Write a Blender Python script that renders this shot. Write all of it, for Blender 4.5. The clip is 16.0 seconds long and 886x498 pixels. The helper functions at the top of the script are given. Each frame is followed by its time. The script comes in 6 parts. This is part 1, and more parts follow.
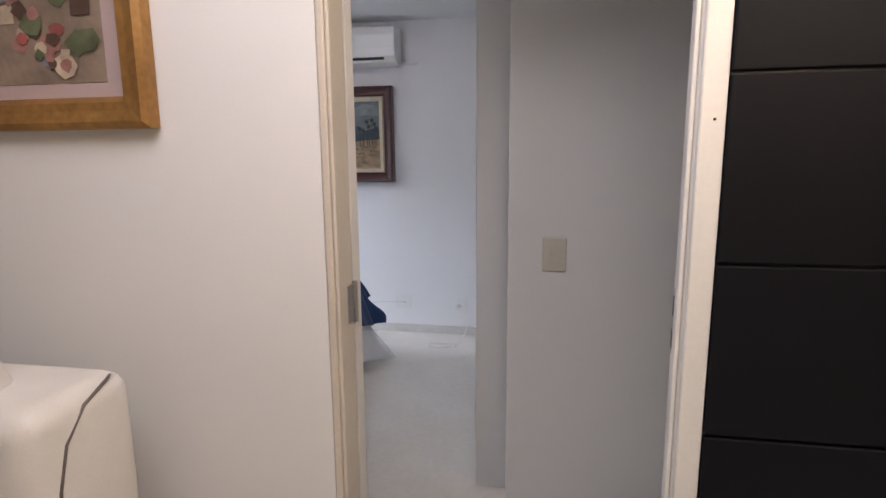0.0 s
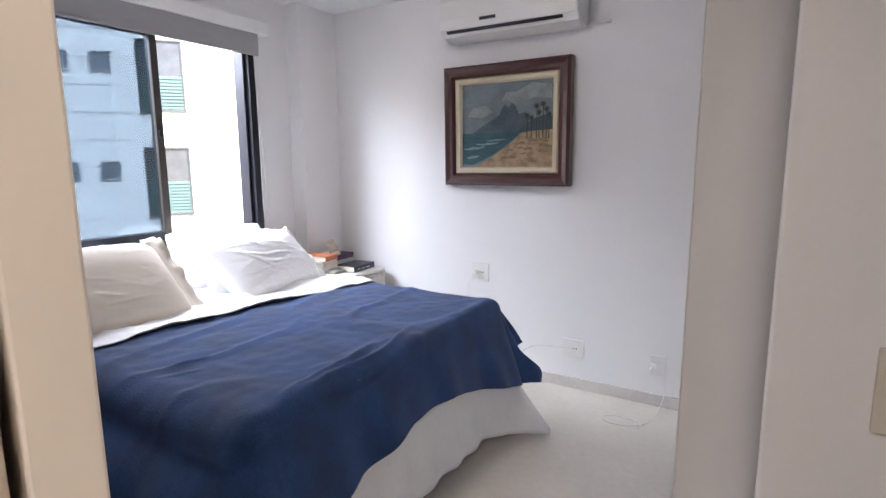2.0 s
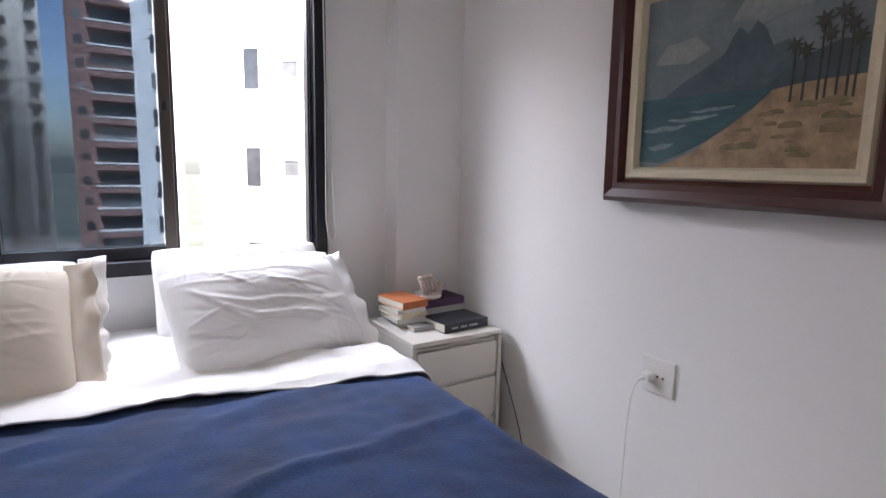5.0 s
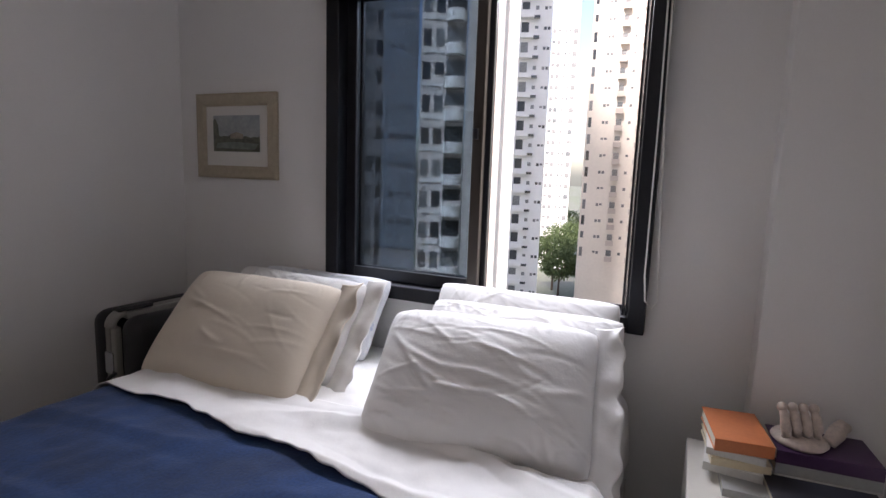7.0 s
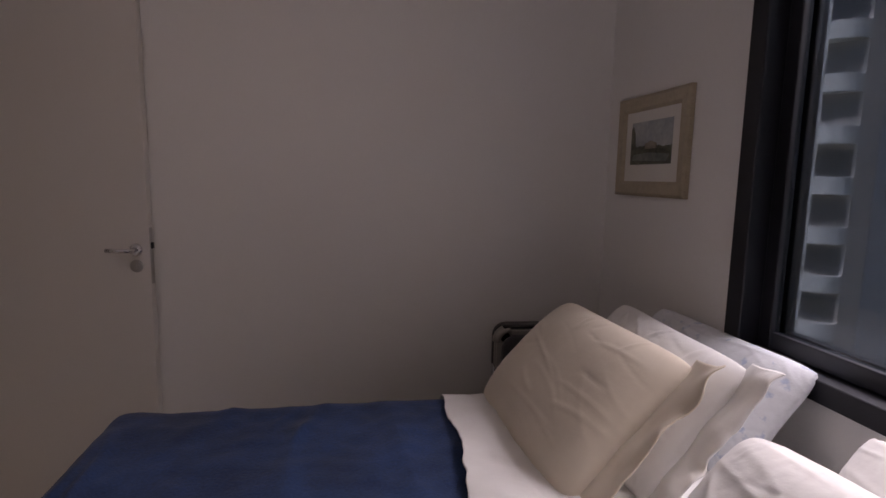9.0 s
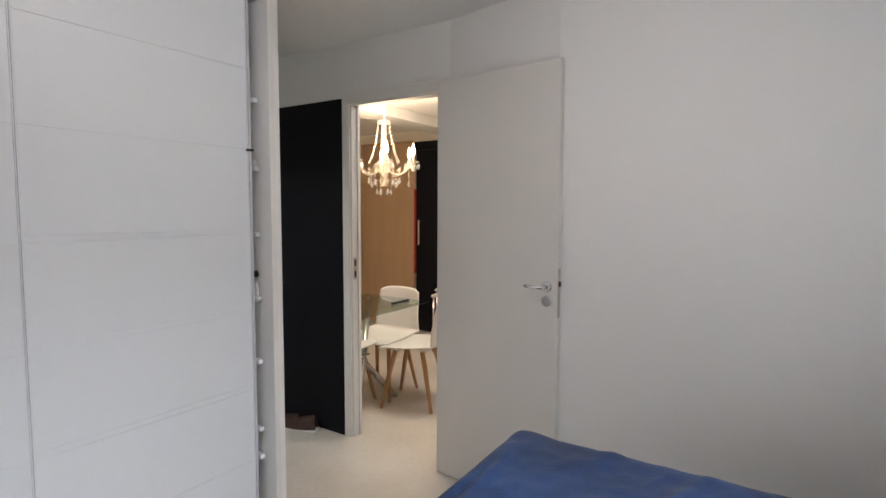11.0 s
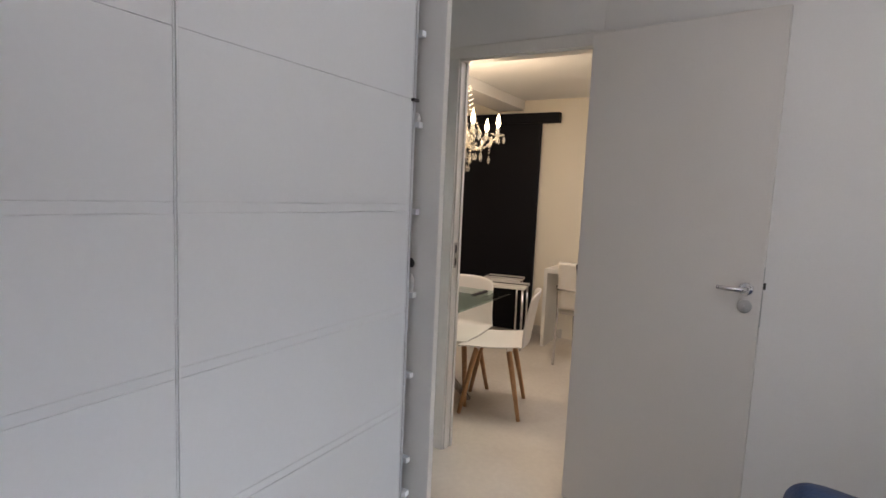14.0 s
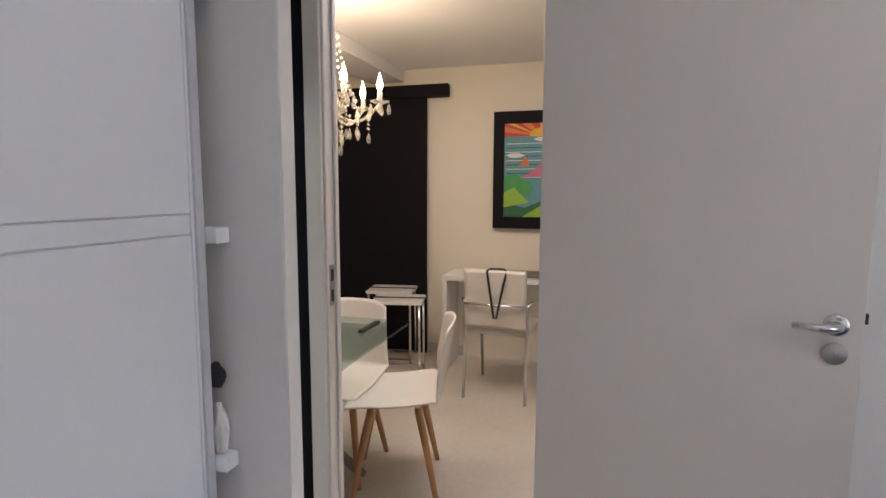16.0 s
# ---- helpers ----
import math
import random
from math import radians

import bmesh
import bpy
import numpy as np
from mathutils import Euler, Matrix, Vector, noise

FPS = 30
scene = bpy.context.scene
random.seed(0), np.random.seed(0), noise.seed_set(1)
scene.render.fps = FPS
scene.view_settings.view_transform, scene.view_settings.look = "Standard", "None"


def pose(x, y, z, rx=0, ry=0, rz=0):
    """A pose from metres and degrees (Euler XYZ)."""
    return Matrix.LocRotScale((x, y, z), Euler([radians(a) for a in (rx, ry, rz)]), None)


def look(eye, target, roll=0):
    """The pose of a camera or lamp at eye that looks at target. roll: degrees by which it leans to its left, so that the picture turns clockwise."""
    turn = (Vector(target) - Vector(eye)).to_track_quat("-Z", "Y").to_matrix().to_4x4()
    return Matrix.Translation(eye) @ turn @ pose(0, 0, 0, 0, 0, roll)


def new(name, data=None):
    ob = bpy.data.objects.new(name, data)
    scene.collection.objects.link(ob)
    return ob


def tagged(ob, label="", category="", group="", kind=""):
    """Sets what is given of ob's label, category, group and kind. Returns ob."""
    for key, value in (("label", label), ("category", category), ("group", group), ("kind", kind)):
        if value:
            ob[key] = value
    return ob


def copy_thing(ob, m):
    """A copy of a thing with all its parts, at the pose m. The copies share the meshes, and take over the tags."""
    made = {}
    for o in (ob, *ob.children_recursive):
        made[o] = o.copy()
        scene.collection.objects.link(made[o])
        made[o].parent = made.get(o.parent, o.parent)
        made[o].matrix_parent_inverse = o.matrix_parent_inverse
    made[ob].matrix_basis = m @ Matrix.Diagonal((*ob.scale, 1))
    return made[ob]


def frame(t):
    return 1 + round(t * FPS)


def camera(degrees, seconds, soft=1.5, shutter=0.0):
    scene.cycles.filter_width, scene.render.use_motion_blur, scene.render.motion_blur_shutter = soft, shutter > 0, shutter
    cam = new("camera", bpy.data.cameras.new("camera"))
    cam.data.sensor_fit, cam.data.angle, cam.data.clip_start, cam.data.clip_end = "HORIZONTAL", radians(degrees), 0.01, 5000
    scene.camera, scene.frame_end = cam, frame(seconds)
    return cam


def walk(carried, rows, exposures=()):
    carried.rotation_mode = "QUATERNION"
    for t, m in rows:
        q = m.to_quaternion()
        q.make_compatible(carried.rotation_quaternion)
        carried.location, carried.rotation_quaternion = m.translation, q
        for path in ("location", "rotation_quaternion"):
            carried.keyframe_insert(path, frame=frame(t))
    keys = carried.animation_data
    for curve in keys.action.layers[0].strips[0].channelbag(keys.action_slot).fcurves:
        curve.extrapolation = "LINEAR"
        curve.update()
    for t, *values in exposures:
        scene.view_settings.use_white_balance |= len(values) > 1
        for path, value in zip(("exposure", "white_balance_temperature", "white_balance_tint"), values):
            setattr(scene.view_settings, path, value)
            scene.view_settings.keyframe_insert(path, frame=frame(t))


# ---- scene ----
cam = camera(79.6, 16.0)
PATH = [
    (0, (1.39, -1.565, 1.431), (1.045, 0.378, 1.102), -0.5),
    (0.5, (1.321, -1.268, 1.425), (1.213, 0.702, 1.099), 0.3),
    (1, (1.292, -0.985, 1.414), (1.242, 0.99, 1.099), 0.3),
    (1.5, (1.258, -0.689, 1.419), (0.801, 1.231, 1.094), -1.3),
    (2, (1.264, -0.480, 1.397), (0.235, 1.205, 1.083), -0.4),
    (2.5, (1.258, -0.276, 1.396), (-0.152, 1.102, 1.063), -0.4),
    (3, (1.126, -0.055, 1.403), (-0.329, 1.272, 1.056), -0.3),
    (3.2, (1.062, 0.046, 1.407), (-0.353, 1.42, 1.074), -0.4),
    (5.3, (0.655, 1.300, 1.350), (-1.138, 2.155, 1.074), 2.4),
    (5.5, (0.622, 1.424, 1.36), (-1.255, 2.052, 1.065), 3.1),
    (6, (0.488, 1.704, 1.392), (-1.47, 1.925, 1.052), 0.9),
    (6.5, (0.321, 1.924, 1.394), (-1.643, 1.659, 1.125), 1.0),
    (7, (0.178, 2.071, 1.433), (-1.623, 1.248, 1.148), 2.0),
    (7.5, (0.013, 2.097, 1.424), (-1.56, 0.892, 1.15), 1.0),
    (8, (-0.212, 2.044, 1.436), (-1.493, 0.527, 1.191), 0.9),
    (8.5, (-0.426, 2.045, 1.439), (-1.236, 0.233, 1.192), 0.6),
    (9, (-0.58, 2.051, 1.435), (-0.909, 0.097, 1.165), 1.0),
    (9.5, (-0.633, 1.984, 1.451), (-0.526, 0.009, 1.156), 0.6),
    (10, (-0.643, 1.969, 1.467), (-0.113, 0.056, 1.224), 0.8),
    (10.2, (-0.656, 1.982, 1.468), (0.024, 0.114, 1.249), 0.3),
    (12.3, (-0.54, 2.139, 1.499), (0.99, 0.856, 1.383), 1.8),
    (12.5, (-0.464, 2.133, 1.498), (1.125, 0.924, 1.383), 1.9),
    (13, (-0.246, 2.121, 1.467), (1.376, 0.958, 1.341), 2.7),
    (13.5, (0.022, 2.088, 1.459), (1.483, 0.73, 1.316), 2.2),
    (14, (0.278, 2.063, 1.435), (1.282, 0.347, 1.225), 2.5),
    (14.5, (0.468, 1.975, 1.433), (1.054, 0.082, 1.166), 1.7),
    (15, (0.611, 1.75, 1.432), (0.94, -0.209, 1.195), 1.4),
    (15.5, (0.728, 1.459, 1.422), (1.084, -0.496, 1.196), 0.7),
    (16, (0.804, 1.135, 1.423), (1.374, -0.769, 1.2), 0.2),
]
EXPOSURES = [(0.0, 2.42, 6050, 19), (1.0, 2.6, 6150, 19), (2.0, 2.7, 6350, 20), (2.5, 2.8, 6450, 20), (3.0, 2.65, 6500, 21), (5.5, 1.85, 6700, 23), (6.5, 1.6, 6750, 22), (7.0, 1.3, 6850, 23), (8.0, 0.3, 7100, 28), (8.5, -0.1, 7400, 36), (9.0, 0.8, 7700, 36), (10.0, 2.65, 6900, 17), (12.5, 2.52, 6700, 15), (14.0, 2.3, 6700, 17), (15.0, 2.4, 6600, 18), (16.0, 2.4, 6500, 19)]
walk(cam, [(t, look(eye, target, roll)) for t, eye, target, roll in PATH], EXPOSURES)

# ---- world and light ----
world = bpy.data.worlds.new("overcast_sky")
scene.world = world
world.use_nodes = True
wn = world.node_tree.nodes
sky = wn.new("ShaderNodeTexSky")
sky.sky_type = "NISHITA"
sky.sun_disc = False
sky.sun_elevation = radians(48)
sky.sun_rotation = radians(100)
sky.dust_density = 2.0
sky.air_density = 1.0
world.node_tree.links.new(sky.outputs[0], wn["Background"].inputs[0])
wn["Background"].inputs[1].default_value = 0.15


def lamp(name, kind, power, colour, m, **more):
    data = bpy.data.lights.new(name, kind)
    data.energy, data.color = power, colour
    if kind == "AREA":
        data.shape, data.size, data.size_y = "RECTANGLE", more["size"], more["size_y"]
    elif kind == "SUN":
        data.angle = radians(more["angle"])
    else:
        data.shadow_soft_size = more["radius"]
    ob = new(name, data)
    ob.matrix_world = m
    return ob


lamp("sun", "SUN", 5.0, (1.0, 0.97, 0.92), look((0, 0, 10), (-4.2, 0.8, 5.2)), angle=12)
# skylight above the open window and along the street, stands for the sky between the towers
lamp("sky_window", "AREA", 100, (0.80, 0.905, 1.0), look((-2.85, 0.70, 3.1), (-0.7, 1.5, 1.0)), size=3.0, size_y=1.4)
lamp("sky_street", "AREA", 37, (0.80, 0.905, 1.0), look((-2.30, 0.02, 2.95), (-1.40, 2.30, 1.2)), size=1.5, size_y=1.0)

# ---- materials ----


def mat(name, colour, rough=0.6, metal=0.0, var=0.06, scale=6.0, fine=60.0, bump=0.1, depth=0.002, coat=0.0,
        emit=None, power=0.0, sheen=0.0, stretch=(1, 1, 1), colour2=None, mix=0.5, spread=0.25, spec=0.5):
    """Procedural surface: base colour varied at two scales, fine relief, roughness that varies."""
    m = bpy.data.materials.new(name)
    m.use_nodes = True
    t = m.node_tree
    n, li = t.nodes, t.links
    b = n["Principled BSDF"]
    tc = n.new("ShaderNodeTexCoord")
    mp = n.new("ShaderNodeMapping")
    mp.inputs["Scale"].default_value = stretch
    li.new(tc.outputs["Object"], mp.inputs["Vector"])
    big = n.new("ShaderNodeTexNoise")
    big.inputs["Scale"].default_value, big.inputs["Detail"].default_value = scale, 4
    small = n.new("ShaderNodeTexNoise")
    small.inputs["Scale"].default_value, small.inputs["Detail"].default_value = fine, 3
    li.new(mp.outputs[0], big.inputs["Vector"])
    li.new(mp.outputs[0], small.inputs["Vector"])
    ramp = n.new("ShaderNodeValToRGB")
    c2 = colour2 or tuple(c * (1 - 2 * var) for c in colour)
    ramp.color_ramp.elements[0].position, ramp.color_ramp.elements[1].position = mix - spread, mix + spread
    ramp.color_ramp.elements[0].color, ramp.color_ramp.elements[1].color = (*c2, 1), (*colour, 1)
    li.new(big.outputs["Fac"], ramp.inputs[0])
    mul = n.new("ShaderNodeMixRGB")
    mul.blend_type = "MULTIPLY"
    mul.inputs[0].default_value = min(1.0, var * 3)
    li.new(ramp.outputs[0], mul.inputs[1])
    li.new(small.outputs["Fac"], mul.inputs[2])
    gain = n.new("ShaderNodeMixRGB")
    gain.blend_type = "MULTIPLY"
    gain.inputs[0].default_value = 1.0
    g = 1 + min(1.0, var * 3) * 0.5
    gain.inputs[2].default_value = (g, g, g, 1)
    li.new(mul.outputs[0], gain.inputs[1])
    li.new(gain.outputs[0], b.inputs["Base Color"])
    mr = n.new("ShaderNodeMapRange")
    mr.inputs["To Min"].default_value, mr.inputs["To Max"].default_value = max(0.02, rough - 0.08), min(1, rough + 0.08)
    li.new(big.outputs["Fac"], mr.inputs["Value"])
    li.new(mr.outputs[0], b.inputs["Roughness"])
    b.inputs["Metallic"].default_value = metal
    b.inputs["Coat Weight"].default_value = coat
    b.inputs["Sheen Weight"].default_value = sheen
    b.inputs["Specular IOR Level"].default_value = spec
    if emit:
        b.inputs["Emission Color"].default_value = (*emit, 1)
        b.inputs["Emission Strength"].default_value = power
    if bump:
        bu = n.new("ShaderNodeBump")
        bu.inputs["Strength"].default_value, bu.inputs["Distance"].default_value = bump, depth
        li.new(small.outputs["Fac"], bu.inputs["Height"])
        li.new(bu.outputs[0], b.inputs["Normal"])
    return m


def glass_mat(name, tint, rough=0.0, ior=1.45, sparkle=0.0):
    """Thin pane: mostly straight through with the glass's tint, some mirror gloss by Fresnel."""
    m = bpy.data.materials.new(name)
    m.use_nodes = True
    t = m.node_tree
    n, li = t.nodes, t.links
    n.remove(n["Principled BSDF"])
    tr = n.new("ShaderNodeBsdfTransparent")
    tr.inputs[0].default_value = (*tint, 1)
    gl = n.new("ShaderNodeBsdfGlossy")
    gl.inputs["Roughness"].default_value = rough
    lw = n.new("ShaderNodeLayerWeight")
    lw.inputs[0].default_value = 0.5
    pw = n.new("ShaderNodeMath")
    pw.operation = "POWER"
    pw.inputs[1].default_value = 4.0
    fr = n.new("ShaderNodeMapRange")
    fr.inputs["To Min"].default_value = ((ior - 1) / (ior + 1)) ** 2
    fr.inputs["To Max"].default_value = 0.9
    li.new(lw.outputs["Facing"], pw.inputs[0])
    li.new(pw.outputs[0], fr.inputs["Value"])
    mx = n.new("ShaderNodeMixShader")
    li.new(fr.outputs[0], mx.inputs[0])
    li.new(tr.outputs[0], mx.inputs[1])
    li.new(gl.outputs[0], mx.inputs[2])
    last = mx
    if sparkle:
        # white diffuse share that stands in for the glitter of cut glass
        df = n.new("ShaderNodeBsdfDiffuse")
        df.inputs[0].default_value = (0.9, 0.88, 0.84, 1)
        last = n.new("ShaderNodeMixShader")
        last.inputs[0].default_value = sparkle
        li.new(mx.outputs[0], last.inputs[1])
        li.new(df.outputs[0], last.inputs[2])
    li.new(last.outputs[0], n["Material Output"].inputs[0])
    return m


WALL = mat("white_wall_paint", (0.80, 0.79, 0.78), 0.62, var=0.015, scale=1.3, fine=140, bump=0.12, depth=0.0015)
LWALL = mat("cream_wall_paint", (0.79, 0.74, 0.64), 0.62, var=0.015, scale=1.3, fine=140, bump=0.12, depth=0.0015)
CEIL = mat("ceiling_paint", (0.84, 0.84, 0.84), 0.7, var=0.01, scale=1.0, fine=120, bump=0.08, depth=0.001)
FLOOR = mat("pale_porcelain_floor", (0.71, 0.67, 0.60), 0.22, var=0.05, scale=2.2, fine=30, bump=0.03, depth=0.001, colour2=(0.62, 0.57, 0.50))
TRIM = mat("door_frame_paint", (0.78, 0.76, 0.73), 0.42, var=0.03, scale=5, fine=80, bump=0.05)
CASING = mat("ivory_casing_tone", (0.66, 0.59, 0.50), 0.42, var=0.04, scale=5, fine=80, bump=0.05)
BASEB = mat("stone_baseboard", (0.62, 0.59, 0.55), 0.4, var=0.06, scale=8, fine=60, bump=0.05)
DOORM = mat("door_lacquer", (0.72, 0.69, 0.66), 0.42, var=0.015, scale=2, fine=120, bump=0.04)
BLACKP = mat("black_laminate", (0.008, 0.008, 0.011), 0.6, var=0.08, scale=4, fine=120, bump=0.08, spec=0.14)
CHROME = mat("brushed_chrome", (0.75, 0.75, 0.77), 0.16, 1.0, var=0.03, scale=20, fine=300, bump=0.0)
STEEL = mat("matt_steel", (0.52, 0.51, 0.50), 0.42, 1.0, var=0.05, scale=20, fine=300, bump=0.03)
PLASTIC = mat("white_plastic", (0.78, 0.77, 0.74), 0.35, var=0.015, scale=9, fine=200, bump=0.02)
PLATE = mat("ivory_switch_plastic", (0.62, 0.58, 0.50), 0.35, var=0.03, scale=9, fine=200, bump=0.02)
DARK = mat("dark_plastic", (0.015, 0.015, 0.017), 0.4, var=0.05)
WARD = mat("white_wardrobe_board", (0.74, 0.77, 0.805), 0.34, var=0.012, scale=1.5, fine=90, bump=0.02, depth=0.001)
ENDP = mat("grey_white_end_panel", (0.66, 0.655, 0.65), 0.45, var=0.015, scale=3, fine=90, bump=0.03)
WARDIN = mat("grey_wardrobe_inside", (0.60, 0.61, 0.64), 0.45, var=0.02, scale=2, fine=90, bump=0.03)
ALU = mat("grey_aluminium_profile", (0.58, 0.60, 0.64), 0.42, 0.1, var=0.04, scale=9, fine=200, bump=0.02)
NSTAND = mat("cream_nightstand_lacquer", (0.72, 0.69, 0.63), 0.36, var=0.02, scale=3, fine=90, bump=0.03)
WINBLK = mat("black_window_aluminium", (0.012, 0.013, 0.019), 0.42, 0.2, var=0.08, scale=10, fine=150, bump=0.04)
# sunlight on the one stile put into its colour, browner than the black frame
WINBRN = mat("sunlit_brown_window_stile", (0.06, 0.05, 0.043), 0.42, 0.3, var=0.06, scale=10, fine=150, bump=0.04)
GLASS = glass_mat("blue_tinted_glass", (0.52, 0.57, 0.61), ior=1.45)
TGLASS = glass_mat("clear_table_glass", (0.78, 0.88, 0.85), ior=1.5)
SGLASS = glass_mat("green_shower_glass", (0.66, 0.80, 0.76), ior=1.4)
# clear crystal, its sparkle painted in as a little diffuse white
CRYSTAL = glass_mat("crystal_glass", (0.93, 0.91, 0.85), ior=1.9, sparkle=0.16)
BLIND = mat("grey_blind_fabric", (0.34, 0.33, 0.33), 0.8, var=0.04, scale=9, fine=300, bump=0.2, stretch=(1, 1, 4))
SHEET = mat("white_cotton_sheet", (0.80, 0.79, 0.78), 0.85, var=0.012, scale=6, fine=24, bump=0.30, depth=0.006, sheen=0.15, stretch=(1, 1.6, 1))
CREAM = mat("cream_cotton_pillowcase", (0.68, 0.60, 0.50), 0.85, var=0.015, scale=6, fine=26, bump=0.14, depth=0.004, sheen=0.15)
FLORAL = mat("pale_blue_floral_cotton", (0.74, 0.76, 0.80), 0.85, var=0.05, scale=26, fine=40, bump=0.3, depth=0.005, colour2=(0.45, 0.52, 0.66), mix=0.36, spread=0.04)
BLUE = mat("navy_fleece_blanket", (0.010, 0.046, 0.150), 0.95, var=0.20, scale=6, fine=120, bump=0.35, depth=0.004, sheen=0.10, colour2=(0.005, 0.024, 0.082), spread=0.16)
SKIRT = mat("white_bed_skirt", (0.74, 0.73, 0.71), 0.85, var=0.03, scale=6, fine=40, bump=0.3, depth=0.004)
MAHOG = mat("mahogany_frame_wood", (0.075, 0.020, 0.016), 0.34, var=0.14, scale=7, fine=60, bump=0.12, stretch=(1, 6, 6), coat=0.2)
LINER = mat("cream_frame_liner", (0.66, 0.58, 0.42), 0.6, var=0.06, scale=9, fine=120, bump=0.15)
GOLD = mat("gilded_frame", (0.50, 0.27, 0.08), 0.36, 0.55, var=0.18, scale=9, fine=60, bump=0.2, colour2=(0.30, 0.15, 0.045))
PALEW = mat("pale_oak_frame", (0.46, 0.39, 0.29), 0.55, var=0.08, scale=7, fine=80, bump=0.15, stretch=(6, 1, 6))
MATB = mat("ivory_mat_board", (0.72, 0.70, 0.66), 0.8, var=0.02, scale=9, fine=150, bump=0.05)
MATP = mat("mauve_mat_board", (0.50, 0.38, 0.36), 0.8, var=0.03, scale=9, fine=150, bump=0.05)
BLEATHER = mat("black_suitcase_shell", (0.012, 0.012, 0.015), 0.42, var=0.08, scale=9, fine=220, bump=0.2, depth=0.001)
SUITTRIM = mat("grey_suitcase_frame", (0.40, 0.385, 0.35), 0.42, 0.4, var=0.08, scale=14, fine=120, bump=0.1)
WLEATHER = mat("white_leather", (0.72, 0.69, 0.64), 0.42, var=0.03, scale=9, fine=170, bump=0.25, depth=0.002, colour2=(0.66, 0.62, 0.56))
SHELLW = mat("cream_moulded_plastic", (0.82, 0.79, 0.75), 0.4, var=0.01, scale=4, fine=160, bump=0.03)
OAKLEG = mat("beech_chair_leg", (0.58, 0.32, 0.15), 0.48, var=0.1, scale=9, fine=60, bump=0.1, stretch=(5, 5, 1))
BULB = mat("glowing_candle_bulb", (1, 0.9, 0.7), 0.4, var=0, bump=0, emit=(1.0, 0.72, 0.36), power=9)
GLOWW = mat("glowing_lamp_lens", (1, 1, 1), 0.4, var=0, bump=0, emit=(1.0, 0.94, 0.85), power=25)
ORANGE = mat("tan_curtain_panel", (0.52, 0.34, 0.20), 0.7, var=0.06, scale=3, fine=60, bump=0.15, stretch=(5, 5, 0.5))
REDM = mat("red_lacquer", (0.42, 0.012, 0.012), 0.5, var=0.06)
LAPTOP = mat("grey_laptop_case", (0.16, 0.13, 0.12), 0.4, 0.3, var=0.05)


def paint(name, a, b, scale=14.0, stretch=(1, 1, 1)):
    """Brushed oil paint between two colours."""
    return mat(name, a, 0.55, var=0.12, scale=scale, fine=70, bump=0.35, depth=0.003, colour2=b, spread=0.2, stretch=stretch)


# ---- mesh helpers ----


def part(name, bm, material, parent=None, label="", smooth=False):
    me = bpy.data.meshes.new(name)
    bmesh.ops.recalc_face_normals(bm, faces=bm.faces)
    bm.to_mesh(me)
    bm.free()
    if smooth:
        for p in me.polygons:
            p.use_smooth = True
    me.materials.append(material)
    ob = new(name, me)
    if parent:
        ob.parent = parent
    if label:
        tagged(ob, label)
    return ob


def thing(name, label, category, m=None, group="", kind=""):
    e = new(name)
    e.empty_display_size = 0.1
    if m is not None:
        e.matrix_world = m
    return tagged(e, label, category, group, kind)


def box(bm, x0, x1, y0, y1, z0, z1, bevel=0.0, seg=2):
    r = bmesh.ops.create_cube(bm, size=1.0)
    vs = r["verts"]
    for v in vs:
        v.co = Vector((x0 + (v.co.x + 0.5) * (x1 - x0), y0 + (v.co.y + 0.5) * (y1 - y0), z0 + (v.co.z + 0.5) * (z1 - z0)))
    if bevel:
        es = list({e for v in vs for e in v.link_edges})
        bmesh.ops.bevel(bm, geom=es, offset=bevel, segments=seg, affect="EDGES", profile=0.5)
    return bm


def boxes(*rows, bevel=0.0, seg=2):
    bm = bmesh.new()
    for r in rows:
        box(bm, *r, bevel=bevel, seg=seg)
    return bm


def slab(name, x0, x1, y0, y1, z0, z1, material, label="", category="", parent=None, bevel=0.0, kind="structure"):
    ob = part(name, boxes((x0, x1, y0, y1, z0, z1), bevel=bevel), material, parent)
    return tagged(ob, label, category, kind=kind) if category else ob


def tube(bm, pts, r, seg=10, closed=False):
    pts = [Vector(p) for p in pts]
    rings = []
    rad = r if isinstance(r, (list, tuple)) else [r] * len(pts)
    for i, p in enumerate(pts):
        a = pts[i - 1] if (i or closed) else p
        b = pts[(i + 1) % len(pts)] if (i < len(pts) - 1 or closed) else p
        d = (b - a).normalized()
        u = d.cross(Vector((0, 0, 1)))
        if u.length < 1e-3:
            u = Vector((1, 0, 0))
        u.normalize()
        w = d.cross(u).normalized()
        rings.append([bm.verts.new(p + (u * math.cos(k * math.tau / seg) + w * math.sin(k * math.tau / seg)) * rad[i]) for k in range(seg)])
    n = len(rings)
    for i in range(n if closed else n - 1):
        A, B = rings[i], rings[(i + 1) % n]
        for k in range(seg):
            bm.faces.new((A[k], A[(k + 1) % seg], B[(k + 1) % seg], B[k]))
    if not closed:
        bm.faces.new(rings[0])
        bm.faces.new(rings[-1])
    return bm


def lathe(bm, prof, seg=20, at=(0, 0, 0)):
    rings = []
    for r, z in prof:
        rings.append([bm.verts.new((at[0] + r * math.cos(k * math.tau / seg), at[1] + r * math.sin(k * math.tau / seg), at[2] + z)) for k in range(seg)])
    for A, B in zip(rings, rings[1:]):
        for k in range(seg):
            bm.faces.new((A[k], A[(k + 1) % seg], B[(k + 1) % seg], B[k]))
    for R in (rings[0], rings[-1]):
        bm.faces.new(R)
    return bm


